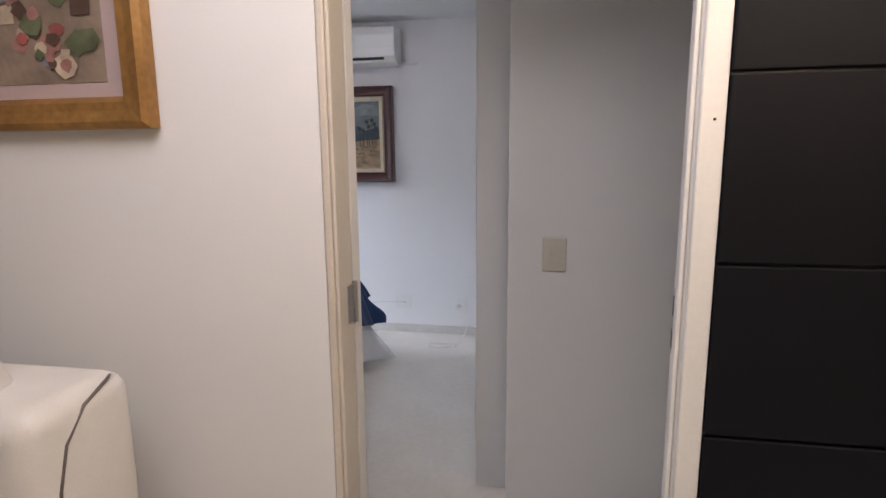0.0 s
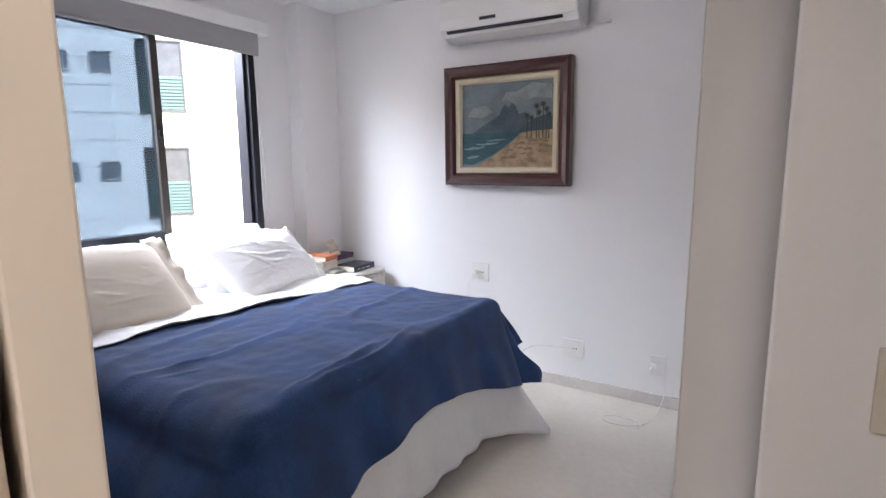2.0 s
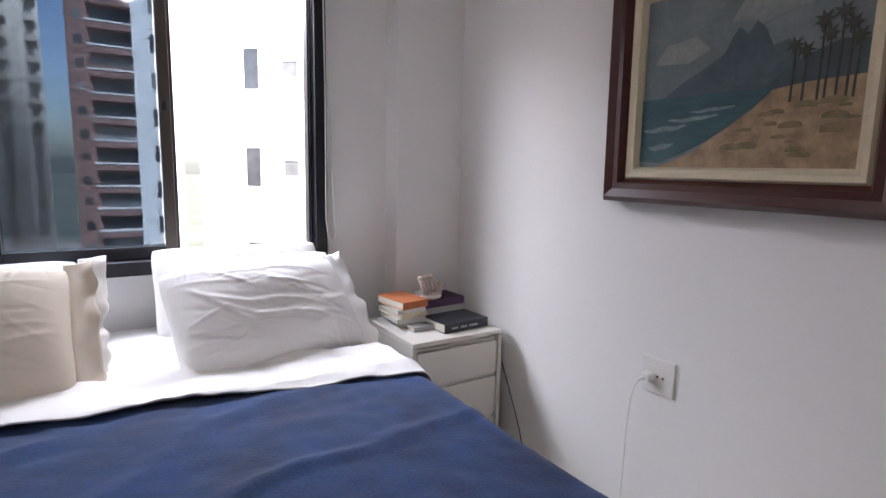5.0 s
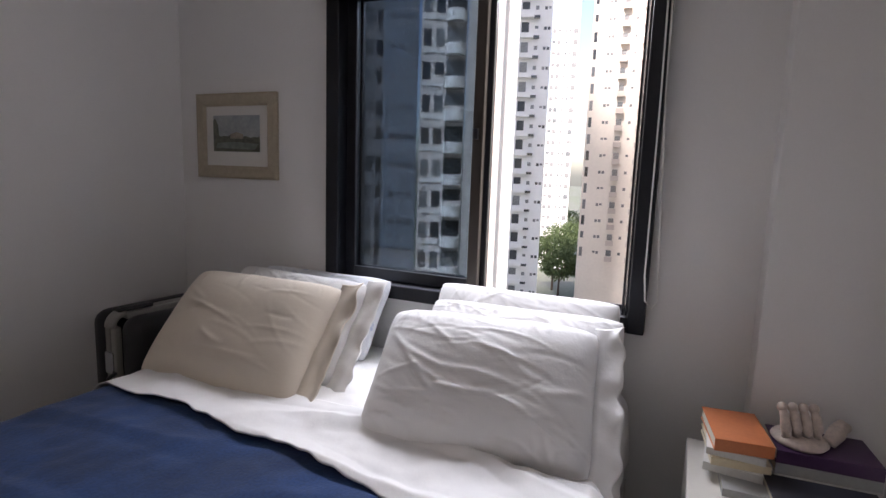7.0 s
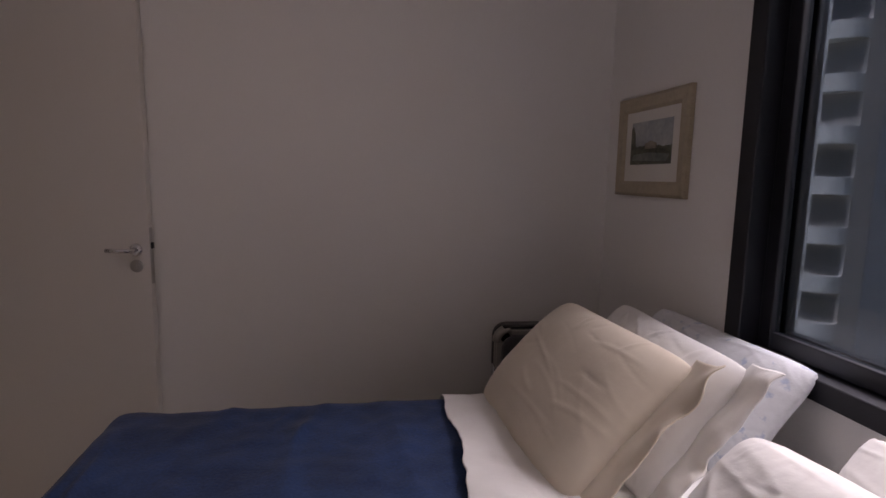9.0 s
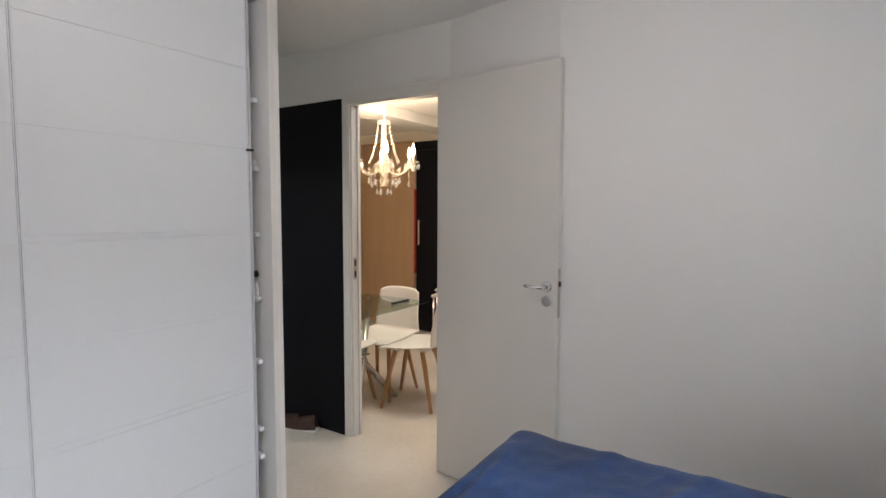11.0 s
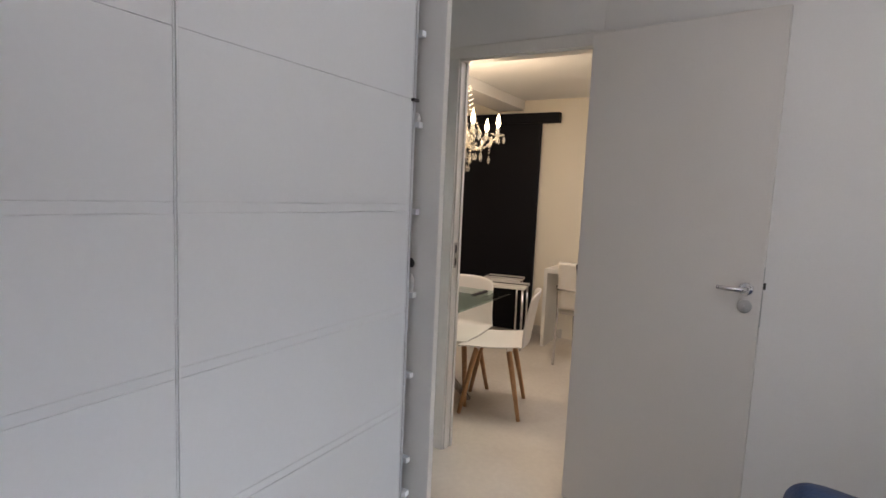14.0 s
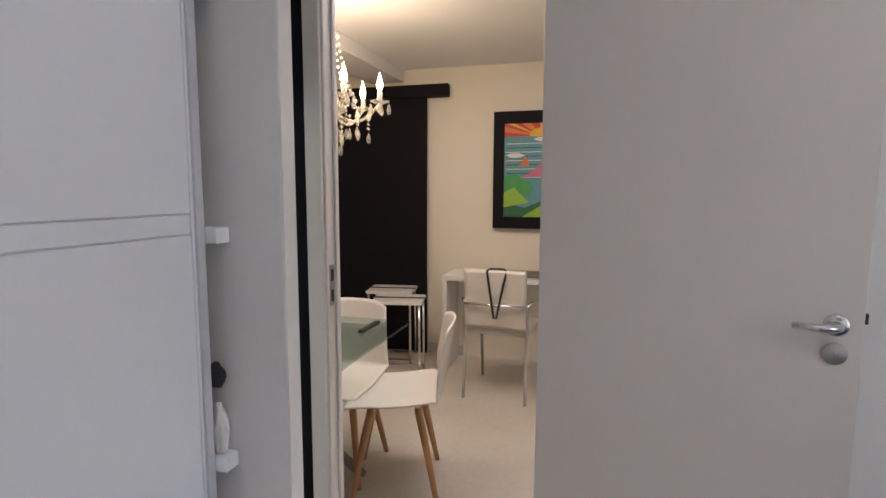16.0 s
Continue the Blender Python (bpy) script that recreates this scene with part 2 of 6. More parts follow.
def prism(bm, pts, y0, y1):
    """Polygon in x, z extruded along y."""
    A = [bm.verts.new((x, y0, z)) for x, z in pts]
    B = [bm.verts.new((x, y1, z)) for x, z in pts]
    n = len(pts)
    for i in range(n):
        bm.faces.new((A[i], A[(i + 1) % n], B[(i + 1) % n], B[i]))
    bm.faces.new(A)
    bm.faces.new(B)
    return bm


def sheet_grid(f, nu, nv, thick=0.0):
    """A cloth or skin from f(u, v) with u, v in 0..1."""
    bm = bmesh.new()
    V = [[bm.verts.new(f(i / nu, j / nv)) for j in range(nv + 1)] for i in range(nu + 1)]
    for i in range(nu):
        for j in range(nv):
            bm.faces.new((V[i][j], V[i + 1][j], V[i + 1][j + 1], V[i][j + 1]))
    if thick:
        bm.normal_update()
        U = [[bm.verts.new(v.co - v.normal * thick) for v in row] for row in V]
        for i in range(nu):
            for j in range(nv):
                bm.faces.new((U[i][j], U[i][j + 1], U[i + 1][j + 1], U[i + 1][j]))
        for i in range(nu):
            bm.faces.new((V[i][0], U[i][0], U[i + 1][0], V[i + 1][0]))
            bm.faces.new((V[i][nv], V[i + 1][nv], U[i + 1][nv], U[i][nv]))
        for j in range(nv):
            bm.faces.new((V[0][j], V[0][j + 1], U[0][j + 1], U[0][j]))
            bm.faces.new((V[nu][j], U[nu][j], U[nu][j + 1], V[nu][j + 1]))
    return bm


def nz(x, y, z=0.0, s=1.0):
    return noise.noise(Vector((x * s, y * s, z * s)))


# ---- the setting ----
XW, YN, ZC = -1.71, 2.660, 2.50          # west wall, north wall, bedroom ceiling
YS, YJ, XJ = -0.432, -0.286, 0.262            # door wall, wall where the open leaf ends, its place
DX0, DX1, DZ = 0.962, 1.672, 2.118       # bedroom door opening
YL = -0.500                              # living side of the door wall
LS, LC = -3.20, 2.42                     # living room's far wall and ceiling
WY0, WY1, WZ0, WZ1 = 0.677, 1.973, 0.917, 2.22  # window opening

slab("floor", -1.90, 5.0, -3.40, 2.85, -0.12, 0.0, FLOOR, "pale beige polished porcelain floor", "floor")
slab("wall_north", -1.71, 1.95, YN, YN + 0.16, 0, ZC, WALL, "plain white painted wall behind the beach painting", "wall")
slab("wall_west_south", XW - 0.2, XW, -0.66, WY0, 0, ZC, WALL, "white painted wall with the small engraving", "wall")
slab("wall_west_north", XW - 0.2, XW, WY1, YN + 0.16, 0, ZC, WALL, "white painted wall beside the window", "wall")
slab("wall_west_sill", XW - 0.2, XW, WY0, WY1, 0, WZ0, WALL, "white painted wall below the window", "wall")
slab("wall_west_head", XW - 0.2, XW, WY0, WY1, WZ1, ZC, WALL, "white painted wall above the window", "wall")
slab("pillar", XW, -1.585, 2.292, YN, 0, ZC, WALL, "white painted structural pillar in the room corner", "pillar", bevel=0.004)


def plan_wall(name, plan, z0, z1, label):
    """A wall that stands on a plan of its own."""
    bm = bmesh.new()
    lo, hi = [bm.verts.new((x, y, z0)) for x, y in plan], [bm.verts.new((x, y, z1)) for x, y in plan]
    for i in range(len(plan)):
        j = (i + 1) % len(plan)
        bm.faces.new((lo[i], lo[j], hi[j], hi[i]))
    bm.faces.new(lo)
    bm.faces.new(hi)
    return tagged(part(name, bm, WALL), label, "wall", kind="structure")


plan_wall("wall_south_bed", [(XW, YL), (XJ, YL), (XJ, YJ), (XW, -0.228)], 0, ZC, "plain white painted wall behind the bed's side")
plan_wall("wall_south_hinge", [(XJ, YL), (DX0 - 0.0185, YL), (DX0 - 0.0185, YS), (XJ, YJ)], 0, ZC, "white painted wall behind the open door")
slab("wall_south_latch", DX1 + 0.046, 2.95, YL, YS, 0, ZC, WALL, "white painted wall beside the door", "wall")
slab("wall_south_head", DX0 - 0.0185, DX1 + 0.046, YL, YS, DZ + 0.046, ZC, WALL, "white painted wall above the door", "wall")
slab("ceiling", -1.90, 3.45, YL, 2.85, ZC, ZC + 0.1, CEIL, "flat white painted ceiling", "ceiling")
slab("wall_switch", 1.284, 2.0, 0.448, 0.57, 0, ZC, WALL, "white wall with the light switch", "wall", bevel=0.004)
slab("wall_east", 1.87, 1.97, 0.57, YN, 0, ZC, WALL, "white wall behind the wardrobe", "wall")
slab("wall_bathroom_head", 2.0, 2.775, 0.448, 0.57, 2.14, ZC, WALL, "white wall above the bathroom door", "wall")
slab("wall_bathroom_side", 2.775, 3.45, 0.448, 0.57, 0, ZC, WALL, "white wall beside the bathroom door", "wall")
slab("wall_passage_end", 2.95, 3.05, YL, 0.448, 0, ZC, WALL, "white wall at the passage's end", "wall")
slab("baseboard_north", -1.12, 1.18, YN - 0.014, YN, 0, 0.07, BASEB, "low pale stone baseboard", "baseboard", bevel=0.003)

# living room shell
slab("wall_living_north_west", -1.9, -1.71, LS, YL, 0, LC + 0.2, WALL, "plain white wall", "wall")
slab("wall_living_south", -1.9, 5.0, LS - 0.15, LS, 0, LC + 0.2, LWALL, "cream painted living room wall", "wall")
slab("wall_living_east", 4.85, 5.0, LS, YL, 0, LC + 0.2, LWALL, "cream painted wall", "wall")
slab("wall_living_north_east", 2.95, 5.0, YL, YL + 0.14, 0, LC + 0.2, LWALL, "cream painted wall", "wall")
slab("ceiling_living", -1.9, 5.0, LS, YL, LC, LC + 0.18, CEIL, "flat white living room ceiling", "ceiling")
slab("ceiling_beam", 2.45, 2.75, LS, YL, LC - 0.10, LC - 0.002, CEIL, "white plaster ceiling beam", "beam", bevel=0.004)
slab("baseboard_living", 1.9, 4.8, LS, LS + 0.014, 0, 0.09, BASEB, "pale stone baseboard", "baseboard", bevel=0.003)

# bathroom shell
BTILE = mat("white_bathroom_tile", (0.66, 0.70, 0.69), 0.2, var=0.02, scale=4, fine=60, bump=0.02)
slab("wall_bathroom_east", 3.45, 3.55, 0.45, 2.75, 0, ZC, BTILE, "white tiled bathroom wall", "wall")
slab("wall_bathroom_north", 1.97, 3.45, 2.65, 2.75, 0, ZC, BTILE, "white tiled bathroom wall", "wall")

# ---- door, frame, casings ----


def door_frame():
    f = thing("door_1", "white painted door frame between living room and bedroom", "door frame", kind="structure")
    # hinge-side jamb and stop are a darker ivory than the latch side
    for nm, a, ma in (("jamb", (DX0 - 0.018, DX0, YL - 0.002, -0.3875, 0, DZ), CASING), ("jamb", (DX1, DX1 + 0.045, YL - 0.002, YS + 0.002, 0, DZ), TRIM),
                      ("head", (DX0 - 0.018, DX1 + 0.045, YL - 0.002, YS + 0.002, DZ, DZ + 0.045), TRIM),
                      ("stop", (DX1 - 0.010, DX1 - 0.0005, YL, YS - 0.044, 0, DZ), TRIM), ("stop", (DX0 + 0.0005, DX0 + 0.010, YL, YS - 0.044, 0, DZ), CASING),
                      ("casing", (DX1 + 0.004, DX1 + 0.050, YL - 0.012, YL - 0.003, 0, DZ + 0.07), TRIM),
                      ("casing", (DX0 - 0.016, DX1 + 0.050, YL - 0.014, YL - 0.004, DZ + 0.008, DZ + 0.076), TRIM),
                      ("casing", (DX1 + 0.008, DX1 + 0.068, YS + 0.003, YS + 0.015, 0, DZ + 0.065), TRIM),
                      ("casing", (DX0 - 0.068, DX1 + 0.068, YS + 0.004, YS + 0.016, DZ + 0.008, DZ + 0.072), TRIM)):
        part(nm, boxes(a, bevel=0.004), ma, f)
    pl = part("strike_plate", boxes((DX1 - 0.003, DX1 + 0.001, YS - 0.036, YS - 0.008, 1.03, 1.17), bevel=0.0015), STEEL, f, "steel strike plate")
    part("latch_hole", boxes((DX1 - 0.0045, DX1 - 0.0028, YS - 0.030, YS - 0.014, 1.115, 1.155), bevel=0.0004), DARK, pl)
    part("latch_hole", boxes((DX1 - 0.0045, DX1 - 0.0028, YS - 0.030, YS - 0.014, 1.045, 1.085), bevel=0.0004), DARK, pl)
    for z in (0.27, 1.10, 1.85):
        bm = boxes((DX0 - 0.001, DX0 + 0.003, -0.425, -0.3885, z - 0.045, z + 0.045), bevel=0.001)
        lathe(bm, [(0.006, -0.05), (0.0068, -0.046), (0.0068, 0.046), (0.006, 0.05)], 12, (DX0 + 0.004, -0.3835, z))
        part("hinge", bm, STEEL, f, "steel butt hinge")
    for x, z in ((DX1 + 0.030, 1.50), (DX1 + 0.030, 0.70)):
        bm = bmesh.new()
        lathe(bm, [(0.0028, 0.0), (0.002, 0.001)], 10)
        bmesh.ops.transform(bm, matrix=pose(x, YL - 0.012, z, 90, 0, 0), verts=bm.verts)
        part("screw_head", bm, DARK, f)


door_frame()


def door_leaf():
    ang = math.degrees(math.atan2(0.105, -0.724))
    d = thing("door", "plain off-white lacquered bedroom door standing wide open", "door", pose(0.968, -0.347, 0, 0, 0, ang))
    part("leaf", boxes((0.000, 0.7390, -0.0, 0.035, 0.008, 2.155), bevel=0.002), DOORM, d)
    s = -1  # room side lies towards local -y
    hz = 1.121
    for yy, sg in ((0.0, -1), (0.035, 1)):
        bm = bmesh.new()
        lathe(bm, [(0.0255, 0), (0.0255, 0.006), (0.022, 0.009), (0.009, 0.0095)], 24)
        bmesh.ops.transform(bm, matrix=pose(0.687, yy, hz, 90 * (1 if sg < 0 else -1), 0, 0), verts=bm.verts)
        tube(bm, [(0.687, yy, hz), (0.687, yy + sg * 0.035, hz), (0.677, yy + sg * 0.048, hz), (0.645, yy + sg * 0.052, hz), (0.594, yy + sg * 0.050, hz + 0.002)], [0.009, 0.009, 0.0095, 0.009, 0.0075], 14)
        part("door_handle", bm, CHROME, d, "chrome lever handle on a round rose", smooth=True)
        bm = bmesh.new()
        lathe(bm, [(0.0255, 0), (0.0255, 0.006), (0.022, 0.009), (0.002, 0.0095)], 24)
        box(bm, -0.002, 0.002, -0.009, 0.006, 0.009, 0.0105)
        bmesh.ops.transform(bm, matrix=pose(0.687, yy, hz - 0.066, 90 * (1 if sg < 0 else -1), 0, 0), verts=bm.verts)
        part("key_rose", bm, STEEL, d, "round steel keyhole rose", smooth=True)
    part("lock_front", boxes((0.7385, 0.7400, 0.006, 0.029, 0.98, 1.21), bevel=0.0006), STEEL, d, "steel lock front plate")
    part("latch_bolt", boxes((0.7401, 0.7480, 0.010, 0.024, 1.125, 1.150), bevel=0.002), DARK, d)


door_leaf()

# bathroom door frame in the switch wall
bf = thing("door_2", "ivory painted door frame of the bathroom", "door frame", kind="structure")
for a in ((2.0, 2.035, 0.444, 0.574, 0, 2.10), (2.74, 2.775, 0.444, 0.574, 0, 2.10), (2.0, 2.775, 0.444, 0.574, 2.10, 2.14)):
    part("jamb", boxes(a, bevel=0.003), CASING, bf)
for a in ((1.955, 2.025, 0.430, 0.445, 0, 2.16), (2.75, 2.82, 0.430, 0.445, 0, 2.16), (1.955, 2.82, 0.428, 0.444, 2.11, 2.18)):
    part("casing", boxes(a, bevel=0.004), CASING, bf)

# ---- black panels by the door ----
bp = thing("black_wall_panel", "matt black laminate panel covering the passage wall", "wall panel")
part("panel", boxes((DX1 + 0.070, 2.94, YS, YS + 0.018, 0.0, 2.165), bevel=0.002), BLACKP, bp)
lp = thing("black_panelled_cladding", "black wall cladding with horizontal grooves beside the door", "wall cladding")
for i in range(7):
    z0 = -0.145 + i * 0.345
    part("panel", boxes((DX1 + 0.052, 2.95, YL - 0.018, YL, max(0.0, z0 + 0.003), min(LC, z0 + 0.342)), bevel=0.003), BLACKP, lp)
part("backing", boxes((DX1 + 0.053, 2.945, YL - 0.008, YL - 0.001, 0, LC - 0.01)), DARK, lp)

# ---- wardrobe ----


SHELVES = (0.42, 0.541, 0.836, 1.107, 1.379, 1.654, 1.933)


def wardrobe():
    w = thing("wardrobe", "large white wardrobe with sliding panelled doors, slightly open at one end", "wardrobe")
    y0, y1, x1 = 0.445, 2.650, 1.86
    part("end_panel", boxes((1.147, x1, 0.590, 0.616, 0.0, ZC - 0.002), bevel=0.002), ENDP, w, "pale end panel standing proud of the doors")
    part("edge_band", boxes((1.1455, 1.1468, 0.5905, 0.6155, 0.001, ZC - 0.004)), TRIM, w, "pale edge band")
    part("base", boxes((1.228, x1, 0.615, y1, 0.002, 0.06), bevel=0.002), WARD, w)
    part("top_rail", boxes((1.205, 1.31, 0.617, y1, 2.335, ZC - 0.003), bevel=0.003), WARD, w)
    part("top", boxes((1.311, x1, 0.617, y1, 2.345, 2.384), bevel=0.002), WARD, w)
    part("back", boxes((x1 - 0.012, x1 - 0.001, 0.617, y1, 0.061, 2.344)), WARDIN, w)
    part("top_track", boxes((1.212, 1.295, 0.617, y1, 2.319, 2.334), bevel=0.001), ALU, w)
    for z in SHELVES:
        part("shelf", boxes((1.2668, x1 - 0.014, 0.617, 1.44, z - 0.018, z), (1.218, 1.2666, 0.617, 0.6385, z - 0.018, z), bevel=0.001), WARD, w)
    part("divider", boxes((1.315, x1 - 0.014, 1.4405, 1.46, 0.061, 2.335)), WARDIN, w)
    seams = [0.075, 0.404, 0.734, 1.067, 1.395, 1.720, 2.046, 2.315]
    for (a, b, xf) in ((0.652, 1.4412, 1.236), (1.4418, 2.2832, 1.239), (2.2838, 2.650, 1.236)):
        d = part("sliding_door", boxes((xf + 0.0032, xf + 0.026, a + 0.0043, b - 0.0043, 0.065, 2.318)), WARD, w)
        for z0, z1 in zip(seams, seams[1:]):
            hi = z1 - (0.022 if z1 in (0.734, 1.067, 1.395) else 0.0)
            part("board", boxes((xf, xf + 0.0030, a + 0.0046, b - 0.0046, z0 + 0.0009, hi - 0.0009), bevel=0.0006, seg=1), WARD, d)
            if hi < z1:
                part("strip", boxes((xf + 0.0006, xf + 0.0030, a + 0.0046, b - 0.0046, hi + 0.0006, z1 - 0.0006), bevel=0.0006, seg=1), WARD, d)
        for yy in (a, b - 0.0042):
            part("stile", boxes((xf - 0.001, xf + 0.027, yy, yy + 0.0042, 0.064, 2.319), bevel=0.0006, seg=1), WARD, d, "thin pale edge profile")
    part("edge_profile", boxes((1.232, 1.264, 0.640, 0.6515, 0.064, 2.319), bevel=0.001), ALU, w, "grey aluminium door edge profile")
    part("latch_clip", boxes((1.222, 1.2345, 0.636, 0.665, 1.714, 1.723), bevel=0.001), DARK, w)
    return w


wardrobe()


def soft_lump(name, label, category, at, size, material, seed=0, amp=0.25, group=""):
    bm = bmesh.new()
    bmesh.ops.create_icosphere(bm, subdivisions=4, radius=1.0)
    for v in bm.verts:
        k = 1 + amp * nz(v.co.x + seed * 7.1, v.co.y, v.co.z, 1.7) + amp * 0.5 * nz(v.co.x, v.co.y + seed * 3.3, v.co.z, 4.5)
        z = v.co.z * k
        v.co = Vector((v.co.x * k * size[0], v.co.y * k * size[1], max(z, -0.82) * size[2]))
    lo = min(v.co.z for v in bm.verts)
    for v in bm.verts:
        v.co += Vector((at[0], at[1], at[2] - lo))
    return tagged(part(name, bm, material, smooth=True), label, category, group)


CLOTHS = [mat("folded_cloth_%s" % n, c, 0.9, var=0.1, scale=14, fine=60, bump=0.3) for n, c in
          (("white", (0.7, 0.7, 0.7)), ("black", (0.02, 0.02, 0.025)), ("wine", (0.20, 0.02, 0.03)), ("beige", (0.5, 0.42, 0.34)), ("grey", (0.3, 0.31, 0.33)))]
for k, (n, dz, c, word) in enumerate(((0, 0.06, 2, "wine red"), (1, 0.06, 2, "wine red"), (2, 0.05, 4, "grey"), (3, 0.075, 0, "white"), (4, 0.05, 3, "beige"), (5, 0.05, 0, "white"))):
    soft_lump("folded_clothes", f"folded {word} clothes lying on a wardrobe shelf", "clothes", (1.385, 0.735, SHELVES[n]), (0.075, 0.095, dz), CLOTHS[c], k, 0.15, group="clothes in the wardrobe")
soft_lump("dark_cap", "black cap on top of folded white clothes", "cap", (1.385, 0.735, SHELVES[3] + 0.135), (0.075, 0.085, 0.030), CLOTHS[1], 9, 0.1)
soft_lump("loose_sleeve", "white sleeve hanging out at the shelf edge", "clothes", (1.234, 0.6275, SHELVES[3]), (0.011, 0.0085, 0.034), CLOTHS[0], 3, 0.2, group="clothes in the wardrobe")
soft_lump("cap_peak", "black cap peak over the white sleeve", "cap", (1.238, 0.6275, SHELVES[3] + 0.082), (0.014, 0.0085, 0.016), CLOTHS[1], 4, 0.15)
soft_lump("rolled_cloth", "small white rolled cloth at the shelf edge", "clothes", (1.234, 0.6275, SHELVES[5]), (0.011, 0.0085, 0.016), CLOTHS[0], 5, 0.2, group="clothes in the wardrobe")

# ---- window ----


def window():
    w = thing("window_1", "black aluminium sliding window, one tinted sash nearly closed and half open", "window", kind="structure")
    x0, x1 = XW - 0.10, XW + 0.05
    for nm, a in (("frame_stile", (x0, x1, WY0, WY0 + 0.062, WZ0, WZ1)), ("frame_stile", (x0, x1, WY1 - 0.055, WY1, WZ0, WZ1)),
                  ("frame_sill", (x0, x1, WY0 + 0.062, WY1 - 0.055, WZ0, WZ0 + 0.055)), ("frame_head", (x0, x1, WY0 + 0.062, WY1 - 0.055, WZ1 - 0.05, WZ1))):
        part(nm, boxes(a, bevel=0.004), WINBLK, w)
    for y in (WY1 - 0.066, WY1 - 0.078):
        part("track_lip", boxes((XW - 0.03, XW + 0.02, y, y + 0.007, WZ0 + 0.055, WZ1 - 0.05), bevel=0.001), WINBLK, w)
    part("sill_lip", boxes((XW - 0.054, XW - 0.046, WY0 + 0.062, WY1 - 0.055, WZ0 + 0.055, WZ0 + 0.075), bevel=0.001), WINBLK, w)

    def sash(nm, xa, xb, ya, yb, stile_b):
        s = part(nm, boxes((xa, xb, ya, ya + 0.045, WZ0 + 0.056, WZ1 - 0.051), bevel=0.003), WINBLK, w)
        part("stile", boxes((xa, xb, yb - 0.042, yb, WZ0 + 0.056, WZ1 - 0.051), bevel=0.003), stile_b, s)
        part("rail", boxes((xa, xb, ya + 0.045, yb - 0.042, WZ0 + 0.056, WZ0 + 0.105), bevel=0.003), WINBLK, s)
        part("rail", boxes((xa, xb, ya + 0.045, yb - 0.042, WZ1 - 0.10, WZ1 - 0.051), bevel=0.003), WINBLK, s)
        xm = (xa + xb) / 2
        g = part("pane", boxes((xm - 0.002, xm + 0.002, ya + 0.043, yb - 0.048, WZ0 + 0.10, WZ1 - 0.095)), GLASS, s, "blue tinted window glass")
        g.visible_shadow = False
        return s
    sash("sash", XW - 0.042, XW - 0.012, WY0 + 0.0625, 1.350, WINBRN)
    sash("sash", XW - 0.088, XW - 0.058, WY0 + 0.0625, 1.366, WINBLK)
    part("catch", boxes((XW - 0.0118, XW + 0.004, 1.315, 1.335, 1.56, 1.60), bevel=0.003), WINBLK, w)


window()


def roller_blind():
    b = thing("roller_blind", "grey fabric roller blind rolled up above the window", "blind")
    part("fascia", boxes((XW + 0.002, XW + 0.095, 0.62, 2.055, 2.235, 2.315), bevel=0.006), PLASTIC, b, "white blind cassette")

    def f(u, v):
        y = 0.645 + 1.335 * u
        z = 2.245 - 0.135 * v
        return (XW + 0.075 + 0.004 * math.sin(v * 3), y, z)
    part("fabric", sheet_grid(f, 12, 6, 0.003), BLIND, b)
    part("bottom_bar", boxes((XW + 0.066, XW + 0.084, 0.645, 1.98, 2.098, 2.114), bevel=0.004), BLIND, b)
    bm = bmesh.new()
    tube(bm, [(XW + 0.06, 1.955, 2.25), (XW + 0.062, 1.962, 1.7), (XW + 0.06, 1.962, 1.12), (XW + 0.062, 1.970, 1.04), (XW + 0.064, 1.990, 1.015), (XW + 0.066, 2.008, 1.04), (XW + 0.062, 2.002, 1.12), (XW + 0.06, 1.976, 1.7), (XW + 0.06, 1.966, 2.25)], 0.003, 6)
    part("pull_cord", bm, PLASTIC, b, "white beaded pull cord")


roller_blind()

# ---- bed ----
BX0, BX1, BY0, BY1, BZ = -1.66, 0.130, 0.365, 1.945, 0.686


def bed():
    b = thing("bed", "double box bed with white skirt", "bed")
    part("mattress", boxes((BX0, BX1, BY0, BY1, 0.36, BZ), bevel=0.045, seg=4), SHEET, b, "white quilted mattress", smooth=True)
    part("base", boxes((BX0 + 0.01, BX1 - 0.015, BY0 + 0.015, BY1 - 0.015, 0.10, 0.359), bevel=0.015), SKIRT, b)
    for x in (BX0 + 0.12, BX1 - 0.14):
        for y in (BY0 + 0.12, BY1 - 0.12):
            bm = bmesh.new()
            lathe(bm, [(0.028, 0.0), (0.030, 0.1)], 16, (x, y, 0.0))
            part("leg", bm, DARK, b)

    def sk(u, v):
        # round the foot: along south side, foot, north side
        L1, L2 = BX1 - BX0, BY1 - BY0
        d = u * (2 * L1 + L2)
        fold = 0.008 * math.sin(d * 34) + 0.010 * nz(d, v, 3, 4)
        out = 0.012 + 0.03 * v * v + fold * v
        z = 0.40 - v * (0.33 + 0.03 * nz(d, 1, 0, 2))
        if d < L1:
            return (BX0 + d, BY0 - out, z)
        if d < L1 + L2:
            y = BY0 + d - L1
            near = max(0.0, 1 - (BY1 - y) / 0.26)
            return (BX1 + out + near ** 2 * 0.26 * v, y + near ** 2 * 0.03 * v, z - near * 0.035 * v)
        e = d - L1 - L2
        near = max(0.0, 1 - e / 0.16)
        return (BX1 - e + near ** 2 * 0.26 * v, BY1 + out + near ** 2 * 0.02 * v, z - near * 0.035 * v)
    part("skirt", sheet_grid(sk, 300, 14, 0.003), SKIRT, b, smooth=True)
    return b


bed()


